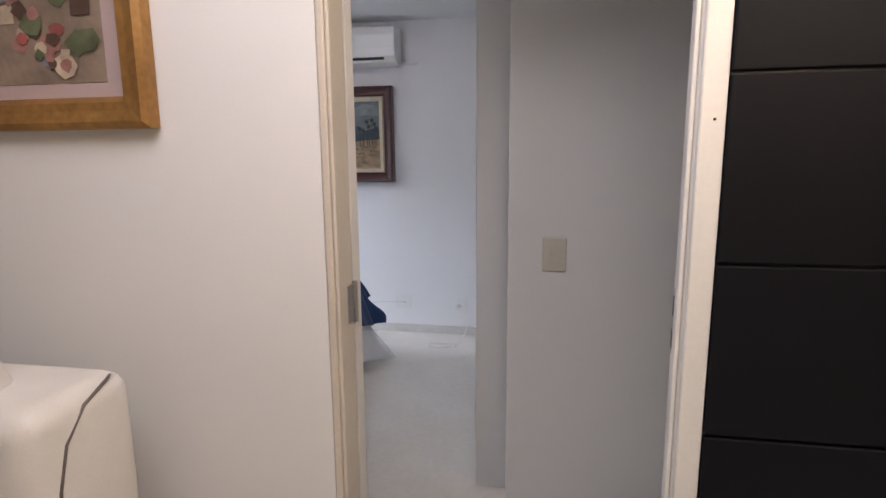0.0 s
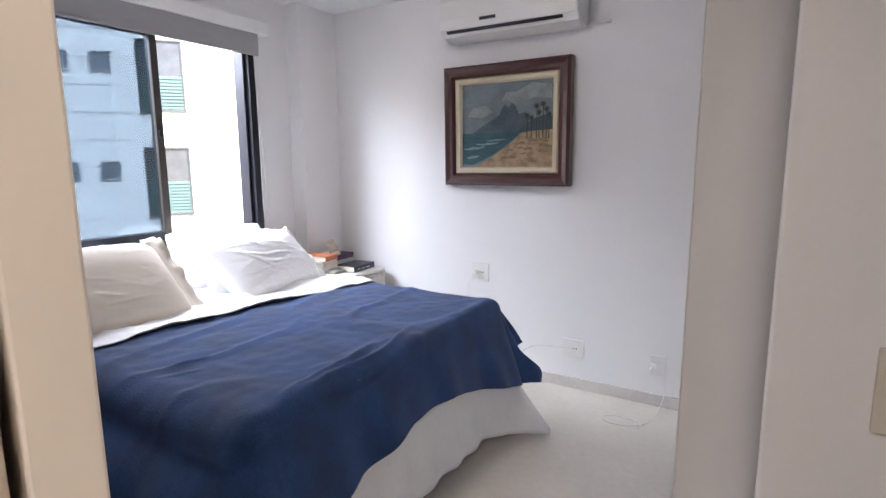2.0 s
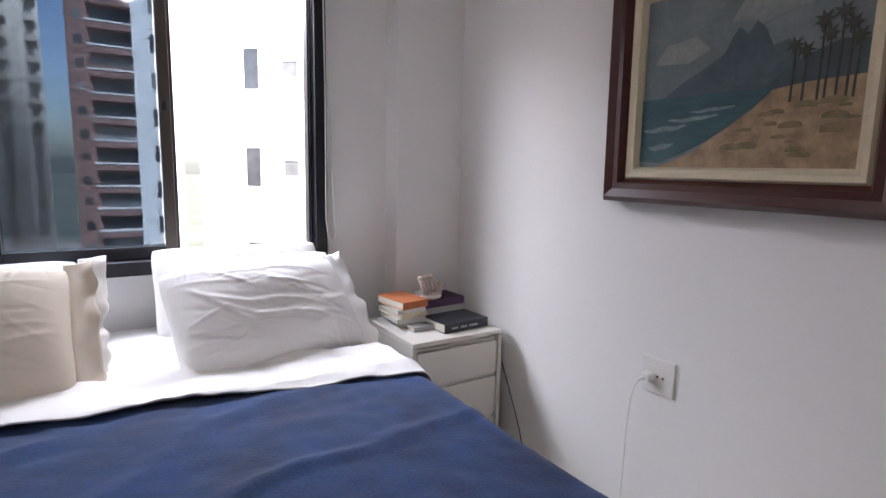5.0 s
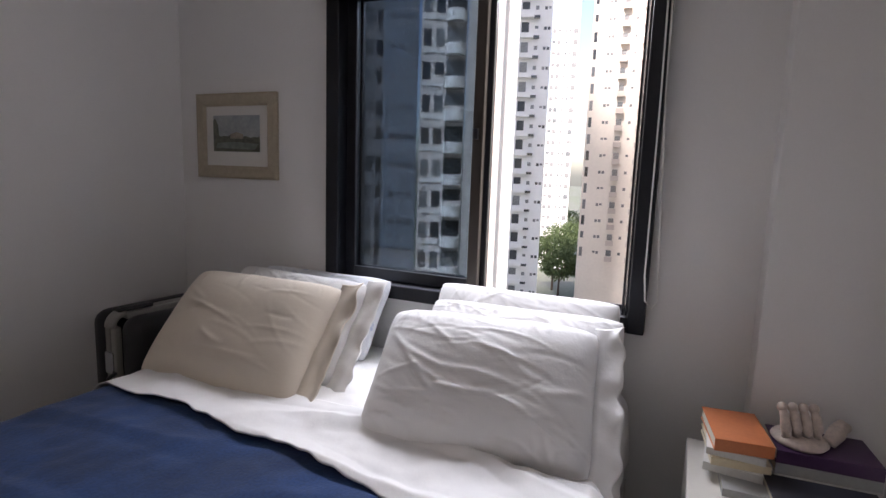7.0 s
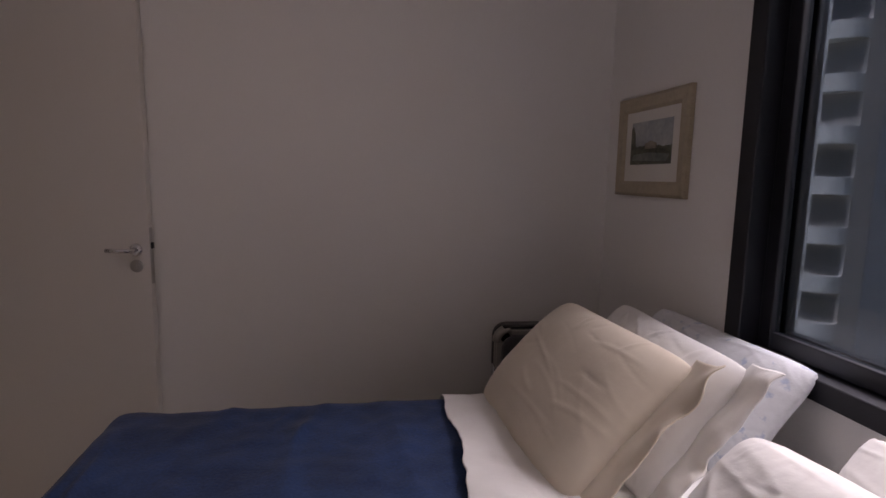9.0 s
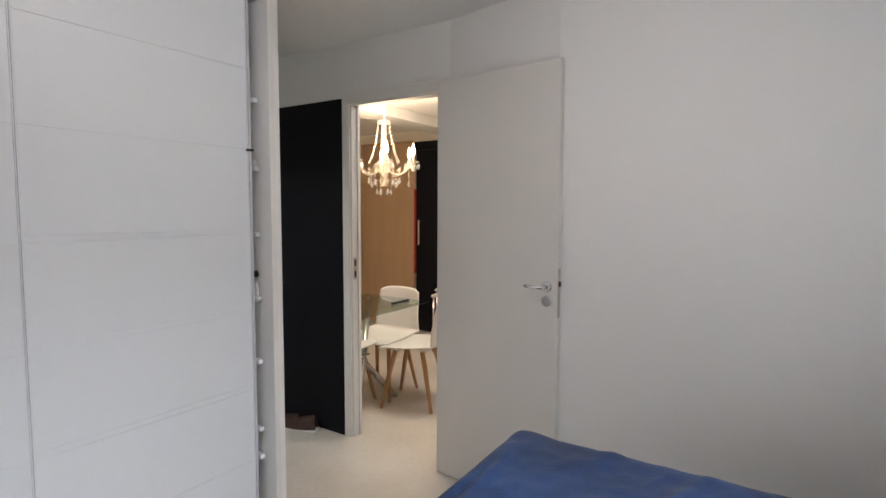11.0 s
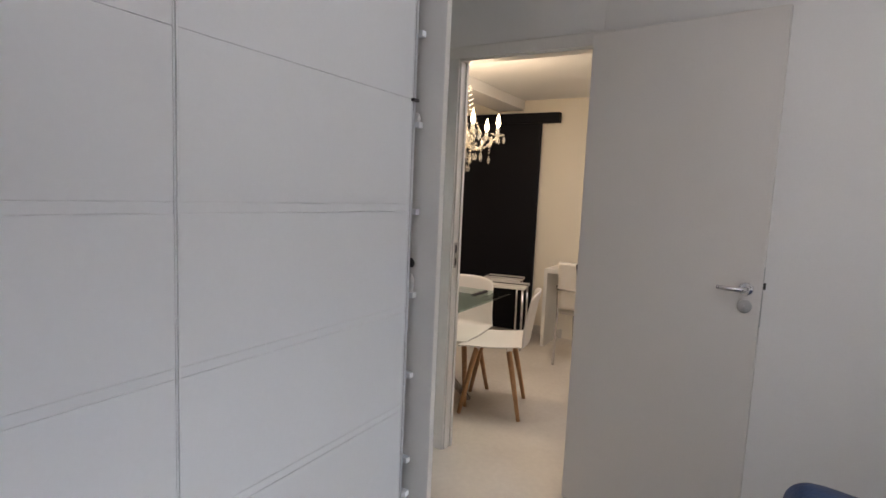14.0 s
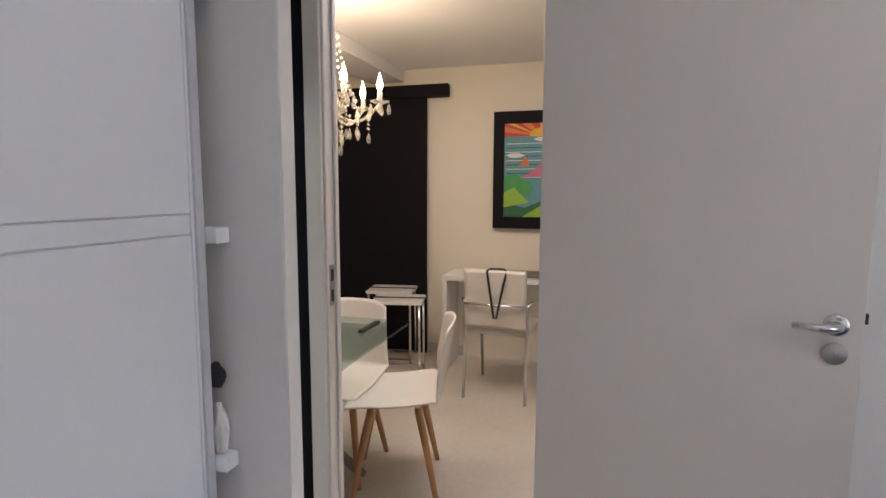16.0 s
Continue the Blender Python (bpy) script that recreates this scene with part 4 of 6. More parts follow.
def beach_painting():
    W, H = 0.846, 0.746
    p = thing("beach_painting", "oil painting of a beach with mountains in a mahogany frame", "painting", pose(-0.167, YN - 0.003, 1.637, 1.0, 0, 0))
    y1 = -0.012
    part("frame", frame_ring(bmesh.new(), W, H, 0.078, -0.088, y1), MAHOG, p, "carved dark mahogany frame")
    part("liner", frame_ring(bmesh.new(), W - 0.150, H - 0.150, 0.040, -0.062, -0.02), LINER, p, "cream linen liner with gilt edge")
    cw, ch = W - 0.222, H - 0.222
    part("canvas", boxes((-cw / 2, cw / 2, -0.030, -0.014, -ch / 2, ch / 2)), paint("painted_grey_sky", (0.20, 0.24, 0.25), (0.115, 0.15, 0.165), 7), p, "cloudy grey-green painted sky")
    a, b, lo, hi = -cw / 2 + 0.002, cw / 2 - 0.002, -ch / 2 + 0.002, ch / 2 - 0.002
    X = lambda k: a + (b - a) * k
    Z = lambda k: lo + (hi - lo) * k
    cl = paint("painted_cloud", (0.30, 0.325, 0.31), (0.15, 0.185, 0.195), 11)
    part("cloud", poly([(X(0.45), Z(0.78)), (X(0.6), Z(0.74)), (X(0.8), Z(0.80)), (X(0.98), Z(0.78)), (X(0.98), Z(0.93)), (X(0.78), Z(0.97)), (X(0.62), Z(0.88)), (X(0.5), Z(0.88))], -0.0304), cl, p)
    part("cloud", poly([(X(0.06), Z(0.62)), (X(0.25), Z(0.60)), (X(0.36), Z(0.66)), (X(0.28), Z(0.74)), (X(0.12), Z(0.72))], -0.0304), cl, p)
    part("mountain", poly([(X(0.10), Z(0.40)), (X(0.75), Z(0.40)), (X(0.75), Z(0.60)), (X(0.70), Z(0.64)), (X(0.64), Z(0.62)), (X(0.60), Z(0.72)), (X(0.565), Z(0.76)), (X(0.53), Z(0.70)), (X(0.49), Z(0.745)), (X(0.46), Z(0.70)), (X(0.43), Z(0.62)), (X(0.34), Z(0.56)), (X(0.22), Z(0.49))], -0.0312), paint("painted_blue_mountain", (0.075, 0.115, 0.135), (0.05, 0.08, 0.10), 16), p, "blue-grey painted twin peaks")
    part("far_hill", poly([(X(0.60), Z(0.40)), (X(1), Z(0.40)), (X(1), Z(0.58)), (X(0.9), Z(0.60)), (X(0.78), Z(0.55)), (X(0.68), Z(0.47))], -0.0318), paint("painted_far_hill", (0.055, 0.085, 0.10), (0.04, 0.06, 0.075), 20), p)
    part("sea", poly([(X(0), Z(0.04)), (X(0.12), Z(0.03)), (X(0.34), Z(0.14)), (X(0.50), Z(0.26)), (X(0.62), Z(0.36)), (X(0.66), Z(0.41)), (X(0.4), Z(0.415)), (X(0), Z(0.415))], -0.0324), paint("painted_green_sea", (0.035, 0.11, 0.125), (0.022, 0.065, 0.085), 12, (1, 1, 5)), p, "green-blue painted sea")
    foam = paint("painted_foam", (0.24, 0.32, 0.32), (0.10, 0.18, 0.20), 30)
    for k0, k1, zz, th in ((0.02, 0.26, 0.235, 0.016), (0.16, 0.42, 0.28, 0.012), (0.05, 0.20, 0.13, 0.018), (0.28, 0.50, 0.325, 0.010)):
        top = wavy(X(k0), X(k1), Z(zz), Z(zz + 0.02), 0.006, 12, zz * 30)
        part("wave", poly([*top, *[(x, z_ - th * (0.3 + 0.7 * math.sin(math.pi * i / 12))) for i, (x, z_) in reversed(list(enumerate(top)))]], -0.0330), foam, p)
    sand = paint("painted_sand", (0.44, 0.31, 0.18), (0.22, 0.15, 0.09), 22)
    part("sand", poly([(X(0.08), Z(0)), (X(1), Z(0)), (X(1), Z(0.43)), (X(0.78), Z(0.42)), (X(0.66), Z(0.40)), (X(0.58), Z(0.31)), (X(0.46), Z(0.21)), (X(0.30), Z(0.09)), (X(0.18), Z(0.03))], -0.0328), sand, p, "ochre painted sand")
    scrub = paint("painted_scrub", (0.26, 0.19, 0.10), (0.13, 0.10, 0.055), 30)
    rnd = random.Random(3)
    for k in range(20):
        x, zz = X(rnd.uniform(0.42, 0.97)), Z(rnd.uniform(0.05, 0.33))
        if (x - a) / (b - a) < 0.30 + (zz - lo) / (hi - lo) * 0.9:
            continue
        s = rnd.uniform(0.010, 0.026)
        part("scrub", poly([(x + s * math.cos(t) * 1.3, zz + s * 0.55 * max(-0.4, math.sin(t))) for t in [q * math.tau / 9 for q in range(9)]], -0.0338 - k * 0.00003), scrub, p)
    palm = paint("painted_palm", (0.045, 0.055, 0.045), (0.025, 0.03, 0.025), 30)
    for k, hgt in ((0.73, 0.60), (0.775, 0.57), (0.83, 0.70), (0.855, 0.63), (0.895, 0.72), (0.93, 0.66), (0.955, 0.60)):
        x = X(k)
        part("palm_trunk", poly([(x - 0.003, Z(0.33)), (x + 0.003, Z(0.33)), (x + 0.004, Z(hgt)), (x, Z(hgt))], -0.0342), palm, p)
        part("palm_crown", poly([(x + (0.026 if q % 2 == 0 else 0.011) * math.cos(q * math.tau / 14), Z(hgt) + (0.024 if q % 2 == 0 else 0.010) * math.sin(q * math.tau / 14)) for q in range(14)], -0.0344 - k * 0.0005), palm, p)


beach_painting()


def small_print():
    p = thing("framed_engraving", "small landscape print with ivory mat in a pale wooden frame", "picture", pose(XW, 0.140, 1.566, 0, 0, 90))
    W, H = 0.490, 0.388
    part("frame", frame_ring(bmesh.new(), W, H, 0.058, -0.024, -0.002), PALEW, p, "pale limed wood frame")
    part("mat_board", boxes((-W / 2 + 0.05, W / 2 - 0.05, -0.010, -0.003, -H / 2 + 0.05, H / 2 - 0.05)), MATB, p, "ivory mat board")
    w, h, o = 0.285, 0.165, 0.012
    X = lambda k: -w / 2 + w * k
    Z = lambda k: -h / 2 + h * k + o
    part("print", boxes((X(0), X(1), -0.0112, -0.0102, Z(0), Z(1))), paint("engraved_sky", (0.42, 0.44, 0.44), (0.28, 0.31, 0.34), 16), p, "pale engraved sky")
    ink = paint("engraved_land", (0.15, 0.16, 0.11), (0.05, 0.055, 0.045), 40)
    part("print_land", poly([(X(0), Z(0)), (X(1), Z(0)), (X(1), Z(0.42)), *[(x, z_) for x, z_ in reversed(wavy(X(0.12), X(0.97), Z(0.44), Z(0.40), 0.012, 16, 2.0, 8))], (X(0.10), Z(0.75)), (X(0.04), Z(0.92)), (X(0), Z(0.85))], -0.0114), ink, p, "dark engraved landscape")
    part("print_water", poly([(X(0.05), Z(0.10)), (X(0.9), Z(0.06)), (X(0.97), Z(0.22)), (X(0.5), Z(0.27)), (X(0.1), Z(0.24))], -0.0128), paint("engraved_water", (0.24, 0.27, 0.24), (0.12, 0.14, 0.13), 30), p)
    part("print_house", poly([(X(0.38), Z(0.36)), (X(0.66), Z(0.36)), (X(0.66), Z(0.48)), (X(0.52), Z(0.54)), (X(0.38), Z(0.48))], -0.0129), paint("engraved_house", (0.36, 0.32, 0.25), (0.24, 0.21, 0.17), 40), p)


small_print()

# ---- air conditioner, sockets, cables ----


def air_conditioner():
    a = thing("air_conditioner", "white split air conditioner mounted high on the wall", "air conditioner")
    x0, x1 = -0.540, 0.322
    prof = [(YN - 0.003, 2.155), (YN - 0.09, 2.150), (YN - 0.165, 2.168), (YN - 0.205, 2.205), (YN - 0.215, 2.26), (YN - 0.212, 2.36), (YN - 0.20, 2.415), (YN - 0.17, 2.432), (YN - 0.003, 2.432)]
    bm = bmesh.new()
    A = [bm.verts.new((x0, y, z_)) for y, z_ in prof]
    B = [bm.verts.new((x1, y, z_)) for y, z_ in prof]
    for i in range(len(prof)):
        j = (i + 1) % len(prof)
        bm.faces.new((A[i], A[j], B[j], B[i]))
    bm.faces.new(A)
    bm.faces.new(B)
    bmesh.ops.bevel(bm, geom=[e for e in bm.edges if e.calc_length() < 0.8 and abs(e.verts[0].co.x - e.verts[1].co.x) < 1e-5], offset=0.006, segments=2, affect="EDGES")
    part("housing", bm, PLASTIC, a)
    bm = bmesh.new()
    box(bm, x0 + 0.045, x1 - 0.085, -0.006, 0.006, -0.010, 0.010, bevel=0.003)
    bmesh.ops.transform(bm, matrix=pose(0, YN - 0.192, 2.192, 42, 0, 0), verts=bm.verts)
    part("outlet_slot", bm, DARK, a, "dark air outlet slot")
    bm = bmesh.new()
    box(bm, x0 + 0.05, x1 - 0.09, -0.003, 0.003, -0.022, 0.022, bevel=0.002)
    bmesh.ops.transform(bm, matrix=pose(0, YN - 0.150, 2.162, 68, 0, 0), verts=bm.verts)
    part("louvre", bm, PLASTIC, a)
    part("display", boxes((-0.262, -0.157, YN - 0.2185, YN - 0.2145, 2.232, 2.250), bevel=0.001), DARK, a, "small dark display window")
    part("grille", boxes(*[(x0 + 0.03, x1 - 0.03, YN - 0.165 + k * 0.018, YN - 0.157 + k * 0.018, 2.4325, 2.437) for k in range(8)]), BASEB, a)
    bm = bmesh.new()
    tube(bm, [(x1 - 0.03, YN - 0.03, 2.16), (x1 + 0.03, YN - 0.022, 2.175), (x1 + 0.10, YN - 0.014, 2.172), (x1 + 0.125, YN - 0.003, 2.176)], 0.0085, 8)
    part("drain_pipe", bm, PLASTIC, a, smooth=True)


air_conditioner()


def socket_plate(label, x, z, w, h, plug=True, holes=2):
    s = thing("wall_socket", label, "socket", pose(x, YN, z), group="sockets on the wall")
    part("plate", boxes((-w / 2, w / 2, -0.010, 0.0, -h / 2, h / 2), bevel=0.003), PLASTIC, s)
    part("insert", boxes((-0.026, 0.026, -0.0125, -0.0102, -0.034, 0.034), bevel=0.0012), PLASTIC, s)
    for k in range(holes):
        bm = bmesh.new()
        lathe(bm, [(0.0045, 0), (0.0035, 0.0008)], 10)
        bmesh.ops.transform(bm, matrix=pose((k - (holes - 1) / 2) * 0.02 + 0.012, -0.0125, 0.0, 90, 0, 0), verts=bm.verts)
        part("hole", bm, DARK, s)
    if plug:
        bm = boxes((-0.040, -0.006, -0.048, -0.0125, -0.014, 0.012), bevel=0.006)
        tube(bm, [(-0.023, -0.042, -0.004), (-0.034, -0.056, -0.010), (-0.040, -0.058, -0.018)], [0.007, 0.006, 0.004], 8)
        part("plug", bm, PLASTIC, s, "white plug")
    return s


socket_plate("double white wall socket with a plug in it", -0.356, 0.680, 0.124, 0.122)
socket_plate("white wall socket with a thin cable", 0.297, 0.260, 0.130, 0.112, plug=False)
socket_plate("narrow white wall socket with a plug near the floor", 0.795, 0.243, 0.080, 0.118, holes=0)


def cable(label, pts, r, material):
    c = bpy.data.curves.new("cable", "CURVE")
    c.dimensions, c.bevel_depth, c.bevel_resolution = "3D", r, 2
    sp = c.splines.new("NURBS")
    sp.points.add(len(pts) - 1)
    for p, q in zip(sp.points, pts):
        p.co = (*q, 1)
    sp.use_endpoint_u, sp.order_u = True, 4
    c.materials.append(material)
    return tagged(new("cable", c), label, "cable")


cable("white charger cable hanging from the socket", [(-0.396, YN - 0.058, 0.657), (-0.42, YN - 0.06, 0.62), (-0.44, YN - 0.045, 0.45), (-0.45, YN - 0.03, 0.2), (-0.47, YN - 0.02, 0.004)], 0.0025, PLASTIC)
cable("thin dark cable from the socket to behind the bed", [(0.290, YN - 0.014, 0.262), (0.25, YN - 0.05, 0.27), (0.15, YN - 0.10, 0.285), (0.03, YN - 0.16, 0.285), (-0.05, YN - 0.3, 0.12), (-0.10, YN - 0.36, 0.004)], 0.0022, ALU)
cable("thin dark cable hanging beside the nightstand", [(-1.122, 2.600, 0.49), (-1.10, 2.612, 0.42), (-1.06, 2.62, 0.32), (-1.01, 2.63, 0.2), (-0.96, 2.635, 0.02), (-0.80, 2.635, 0.004), (-0.47, 2.64, 0.004)], 0.0022, DARK)
cable("thin white cable lying in a loop on the floor", [(0.835, YN - 0.045, 0.225), (0.86, YN - 0.05, 0.10), (0.82, 2.50, 0.006), (0.80, 2.38, 0.004), (0.72, 2.30, 0.004), (0.61, 2.29, 0.004), (0.55, 2.34, 0.004), (0.60, 2.40, 0.004), (0.72, 2.405, 0.004), (0.79, 2.36, 0.007), (0.76, 2.31, 0.004)], 0.0022, PLASTIC)

sw = thing("light_switch", "ivory light switch plate with two keys", "switch", pose(1.457, 0.448, 1.078))
part("plate", boxes((-0.044, 0.044, -0.009, 0, -0.063, 0.063), bevel=0.003), PLATE, sw)
for zz in (-0.016, 0.018):
    part("key", boxes((-0.019, 0.019, -0.0125, -0.0092, zz - 0.014, zz + 0.014), bevel=0.0015), PLATE, sw)

# shoes on the passage floor
for k, (x, y, r) in enumerate(((2.06, -0.32, 20), (2.18, -0.30, 5))):
    s = thing("shoe", "worn dark shoe lying on the passage floor", "shoe", pose(x, y, 0, 0, 0, r), group="shoes by the black panel")

    def f(u, v):
        a = v * math.pi
        L = 0.25 * (u - 0.5)
        wd = 0.042 * math.sin(math.pi * min(1, max(0.02, u * 0.9 + 0.08))) ** 0.45
        ht = 0.02 + 0.075 * (1 - u) ** 0.7 * (1 if u > 0.06 else 0.7)
        return (L, wd * math.cos(a), 0.014 + ht * math.sin(a) ** 0.8)
    part("upper", sheet_grid(f, 24, 16, 0.003), mat("shoe_leather", (0.06, 0.025, 0.018), 0.5, var=0.15, scale=20), s, smooth=True)
    part("sole", boxes((-0.127, 0.127, -0.041, 0.041, 0, 0.014), bevel=0.006), PLASTIC, s)

# two small round lamps in the bedroom ceiling
for k, y in enumerate((1.08, 1.30)):
    d = thing("downlight", "small round lit ceiling lamp", "ceiling lamp", pose(0.05, y, ZC), group="bedroom ceiling lamps")
    bm = bmesh.new()
    lathe(bm, [(0.050, 0.0), (0.055, -0.006), (0.040, -0.010), (0.036, -0.004)], 24)
    part("ring", bm, PLASTIC, d, smooth=True)
    bm = bmesh.new()
    lathe(bm, [(0.034, -0.0045), (0.030, -0.007), (0.004, -0.008)], 20)
    part("lens", bm, GLOWW, d, "glowing frosted lens")
    lamp("downlight_beam", "POINT", 0.55, (1.0, 0.97, 0.94), pose(0.05, y, ZC - 0.06), radius=0.05)

# ---- living room ----
_before = set(scene.objects)


def dining_chair(m, first=None):
    if first:
        return copy_thing(first, m)
    c = thing("dining_chair", "cream moulded plastic chair on splayed beech legs", "chair", m, group="chairs round the glass table")

    def f(u, v):
        # u from the front lip over the seat up the back, v across
        s = (v - 0.5) * 2
        w = 0.225 - 0.03 * max(0, u - 0.55) / 0.45 - 0.02 * max(0, 0.2 - u) / 0.2
        if u < 0.5:
            k = u / 0.5
            y, z_ = -0.22 + 0.40 * k, 0.455 - 0.012 * math.sin(math.pi * k) - 0.02 * (1 - k) ** 6
            z_ += 0.030 * s * s * (0.4 + 0.6 * k)
        else:
            k = (u - 0.5) / 0.5
            a = min(1.0, k / 0.28)
            y = 0.18 + 0.05 * math.sin(a * math.pi / 2) + 0.07 * max(0, k - 0.28) + 0.015 * max(0, k - 0.8)
            z_ = 0.455 + 0.045 * (1 - math.cos(a * math.pi / 2)) + 0.325 * max(0, k - 0.28) / 0.72 * (1 - 0.10 * s ** 4)
            y -= 0.045 * s * s * (0.3 + 0.7 * min(1, k / 0.5))
            if k < 0.28:
                z_ += 0.030 * s * s * (1 - a)
        return (s * w, y, z_)
    part("shell", sheet_grid(f, 44, 20, 0.008), SHELLW, c, smooth=True)
    bm = boxes((-0.15, 0.15, -0.12, -0.09, 0.415, 0.432), (-0.15, 0.15, 0.09, 0.12, 0.415, 0.432), bevel=0.003)
    part("underframe", bm, SHELLW, c)
    for sx in (-1, 1):
        for sy in (-1, 1):
            bm = bmesh.new()
            tube(bm, [(sx * 0.135, sy * 0.105, 0.43), (sx * 0.16, sy * 0.135, 0.30), (sx * 0.205, sy * 0.195, 0.0)], [0.019, 0.018, 0.0125], 12)
            part("leg", bm, OAKLEG, c, smooth=True)
    return c


c1 = dining_chair(pose(1.675, -1.20, 0, 0, 0, 107))
dining_chair(pose(2.035, -1.25, 0, 0, 0, -177), c1)
dining_chair(pose(2.17, -0.88, 0, 0, 0, -92), c1)


def glass_table():
    t = thing("dining_table", "glass dining table on crossed chrome legs", "table")
    part("tabletop", boxes((1.672, 2.335, -1.39, -0.566, 0.742, 0.754), bevel=0.003), TGLASS, t, "clear green-edged glass top").visible_shadow = False
    for a, b in (((1.865, -1.20), (2.22, -0.70)), ((1.83, -0.72), (2.20, -1.27))):
        bm = bmesh.new()
        tube(bm, [(a[0], a[1], 0.0), (b[0], b[1], 0.741)], 0.024, 14)
        part("leg", bm, CHROME, t, smooth=True)
    bm = boxes((1.97, 2.09, -1.02, -0.92, 0.36, 0.375), bevel=0.004)
    part("joint", bm, CHROME, t)


glass_table()
tr = thing("black_pen_case", "slim black case lying on the glass table", "case")
part("case", boxes((1.80, 1.83, -1.30, -1.10, 0.755, 0.770), bevel=0.005), DARK, tr)


def chandelier():
    cx, cy = 2.08, -1.33
    c = thing("chandelier", "lit crystal chandelier with candle bulbs and glass drops", "chandelier", pose(cx, cy, 0))
    bm = bmesh.new()
    lathe(bm, [(0.05, LC - 0.001), (0.05, LC - 0.01), (0.03, LC - 0.03), (0.006, LC - 0.035)], 20)
    part("ceiling_rose", bm, CHROME, c, smooth=True)
    bm = bmesh.new()
    tube(bm, [(0, 0, LC - 0.03), (0, 0, 2.19)], 0.006, 8)
    part("stem", bm, CHROME, c)
    bm = bmesh.new()
    lathe(bm, [(0.01, 2.20), (0.05, 2.185), (0.055, 2.165), (0.02, 2.15), (0.022, 2.05), (0.03, 1.98), (0.018, 1.93), (0.05, 1.86), (0.085, 1.83), (0.09, 1.81), (0.05, 1.79), (0.03, 1.74), (0.045, 1.70), (0.008, 1.66)], 20)
    part("column", bm, CRYSTAL, c, "clear glass centre column", smooth=True)
    bead = bmesh.new()
    bmesh.ops.create_icosphere(bead, subdivisions=1, radius=0.009)
    me_b = bpy.data.meshes.new("bead")
    bead.to_mesh(me_b)
    bead.free()
    me_b.materials.append(CRYSTAL)
    drop = bmesh.new()
    lathe(drop, [(0.001, 0.0), (0.007, -0.012), (0.013, -0.032), (0.009, -0.048), (0.001, -0.056)], 8)
    me_d = bpy.data.meshes.new("drop")
    drop.to_mesh(me_d)
    drop.free()
    me_d.materials.append(CRYSTAL)
    bul = bmesh.new()
    lathe(bul, [(0.004, 0.0), (0.012, 0.012), (0.0155, 0.030), (0.011, 0.055), (0.004, 0.078), (0.0008, 0.092)], 14)
    me_l = bpy.data.meshes.new("bulb")
    bul.to_mesh(me_l)
    bul.free()
    me_l.materials.append(BULB)
    for p in me_l.polygons:
        p.use_smooth = True

    def hang(nm, me, at):
        o = new(nm, me)
        o.parent, o.location = c, at
        return o
    for k in range(6):
        a = math.radians(60 * k + 14)
        R = 0.255
        ca, sa = math.cos(a), math.sin(a)
        bm = bmesh.new()
        pts = [(0.03 * ca, 0.03 * sa, 1.80)] + [((0.03 + (R - 0.03) * q) * ca, (0.03 + (R - 0.03) * q) * sa, 1.80 - 0.055 * math.sin(math.pi * q) + 0.045 * q * q) for q in (0.2, 0.4, 0.6, 0.8, 0.95, 1.0)]
        tube(bm, pts, 0.0075, 8)
        arm = part("arm", bm, CRYSTAL, c, smooth=True)
        bm = bmesh.new()
        lathe(bm, [(0.008, 0.0), (0.045, 0.012), (0.048, 0.018), (0.02, 0.016), (0.0125, 0.02), (0.0125, 0.062), (0.008, 0.065)], 16, (R * ca, R * sa, 1.838))
        part("candle_cup", bm, CRYSTAL, arm, smooth=True)
        hang("bulb", me_l, (R * ca, R * sa, 1.903))
        for j in range(4):
            b = a + j * math.pi / 2
            hang("drop", me_d, (R * ca + 0.044 * math.cos(b), R * sa + 0.044 * math.sin(b), 1.845))
        for j in range(13):
            q = j / 12
            hang("bead", me_b, ((0.05 + 0.055 * q + 0.03 * q * q) * ca, (0.05 + 0.055 * q + 0.03 * q * q) * sa, 2.165 - 0.31 * q - 0.03 * math.sin(math.pi * q)))
        for ring, rr, zz in ((0, 0.085, 1.79), (1, 0.055, 1.71), (2, 0.14, 1.80), (3, 0.20, 1.775)):
            b = a + 0.5 * ring
            for j in range(3):
                hang("bead", me_b, (rr * math.cos(b), rr * math.sin(b), zz - 0.022 * j))
            hang("drop", me_d, (rr * math.cos(b), rr * math.sin(b), zz - 0.065))
    lamp("chandelier_light", "POINT", 5.4, (1.0, 0.80, 0.56), pose(cx, cy, 2.02), radius=0.22)


chandelier()
# unseen fill panel added below the ceiling to brighten chair legs and walls
lamp("living_ceiling_light", "AREA", 3.0, (1.0, 0.95, 0.92), look((1.05, -1.35, LC - 0.015), (1.05, -1.35, 0)), size=1.2, size_y=0.8)

# far wall of the living room: sliding black door, tan panel, picture, desk
bd = thing("black_sliding_door", "black sliding door hanging from a black rail box", "door")
part("leaf", boxes((2.18, 3.09, LS + 0.016, LS + 0.05, 0.012, 2.19), bevel=0.003), BLACKP, bd)
part("rail_box", boxes((1.99, 3.095, LS + 0.001, LS + 0.075, 2.175, 2.275), bevel=0.003), BLACKP, bd)
part("pull_handle", boxes((3.02, 3.05, LS + 0.051, LS + 0.075, 1.05, 1.35), bevel=0.006), CHROME, bd, "long steel pull handle")
tp = thing("tan_panel", "tan fabric covered panel in a slim frame beside the black door", "panel")
part("fabric", boxes((3.165, 3.955, LS + 0.004, LS + 0.024, 0.03, 2.27), bevel=0.003), ORANGE, tp)
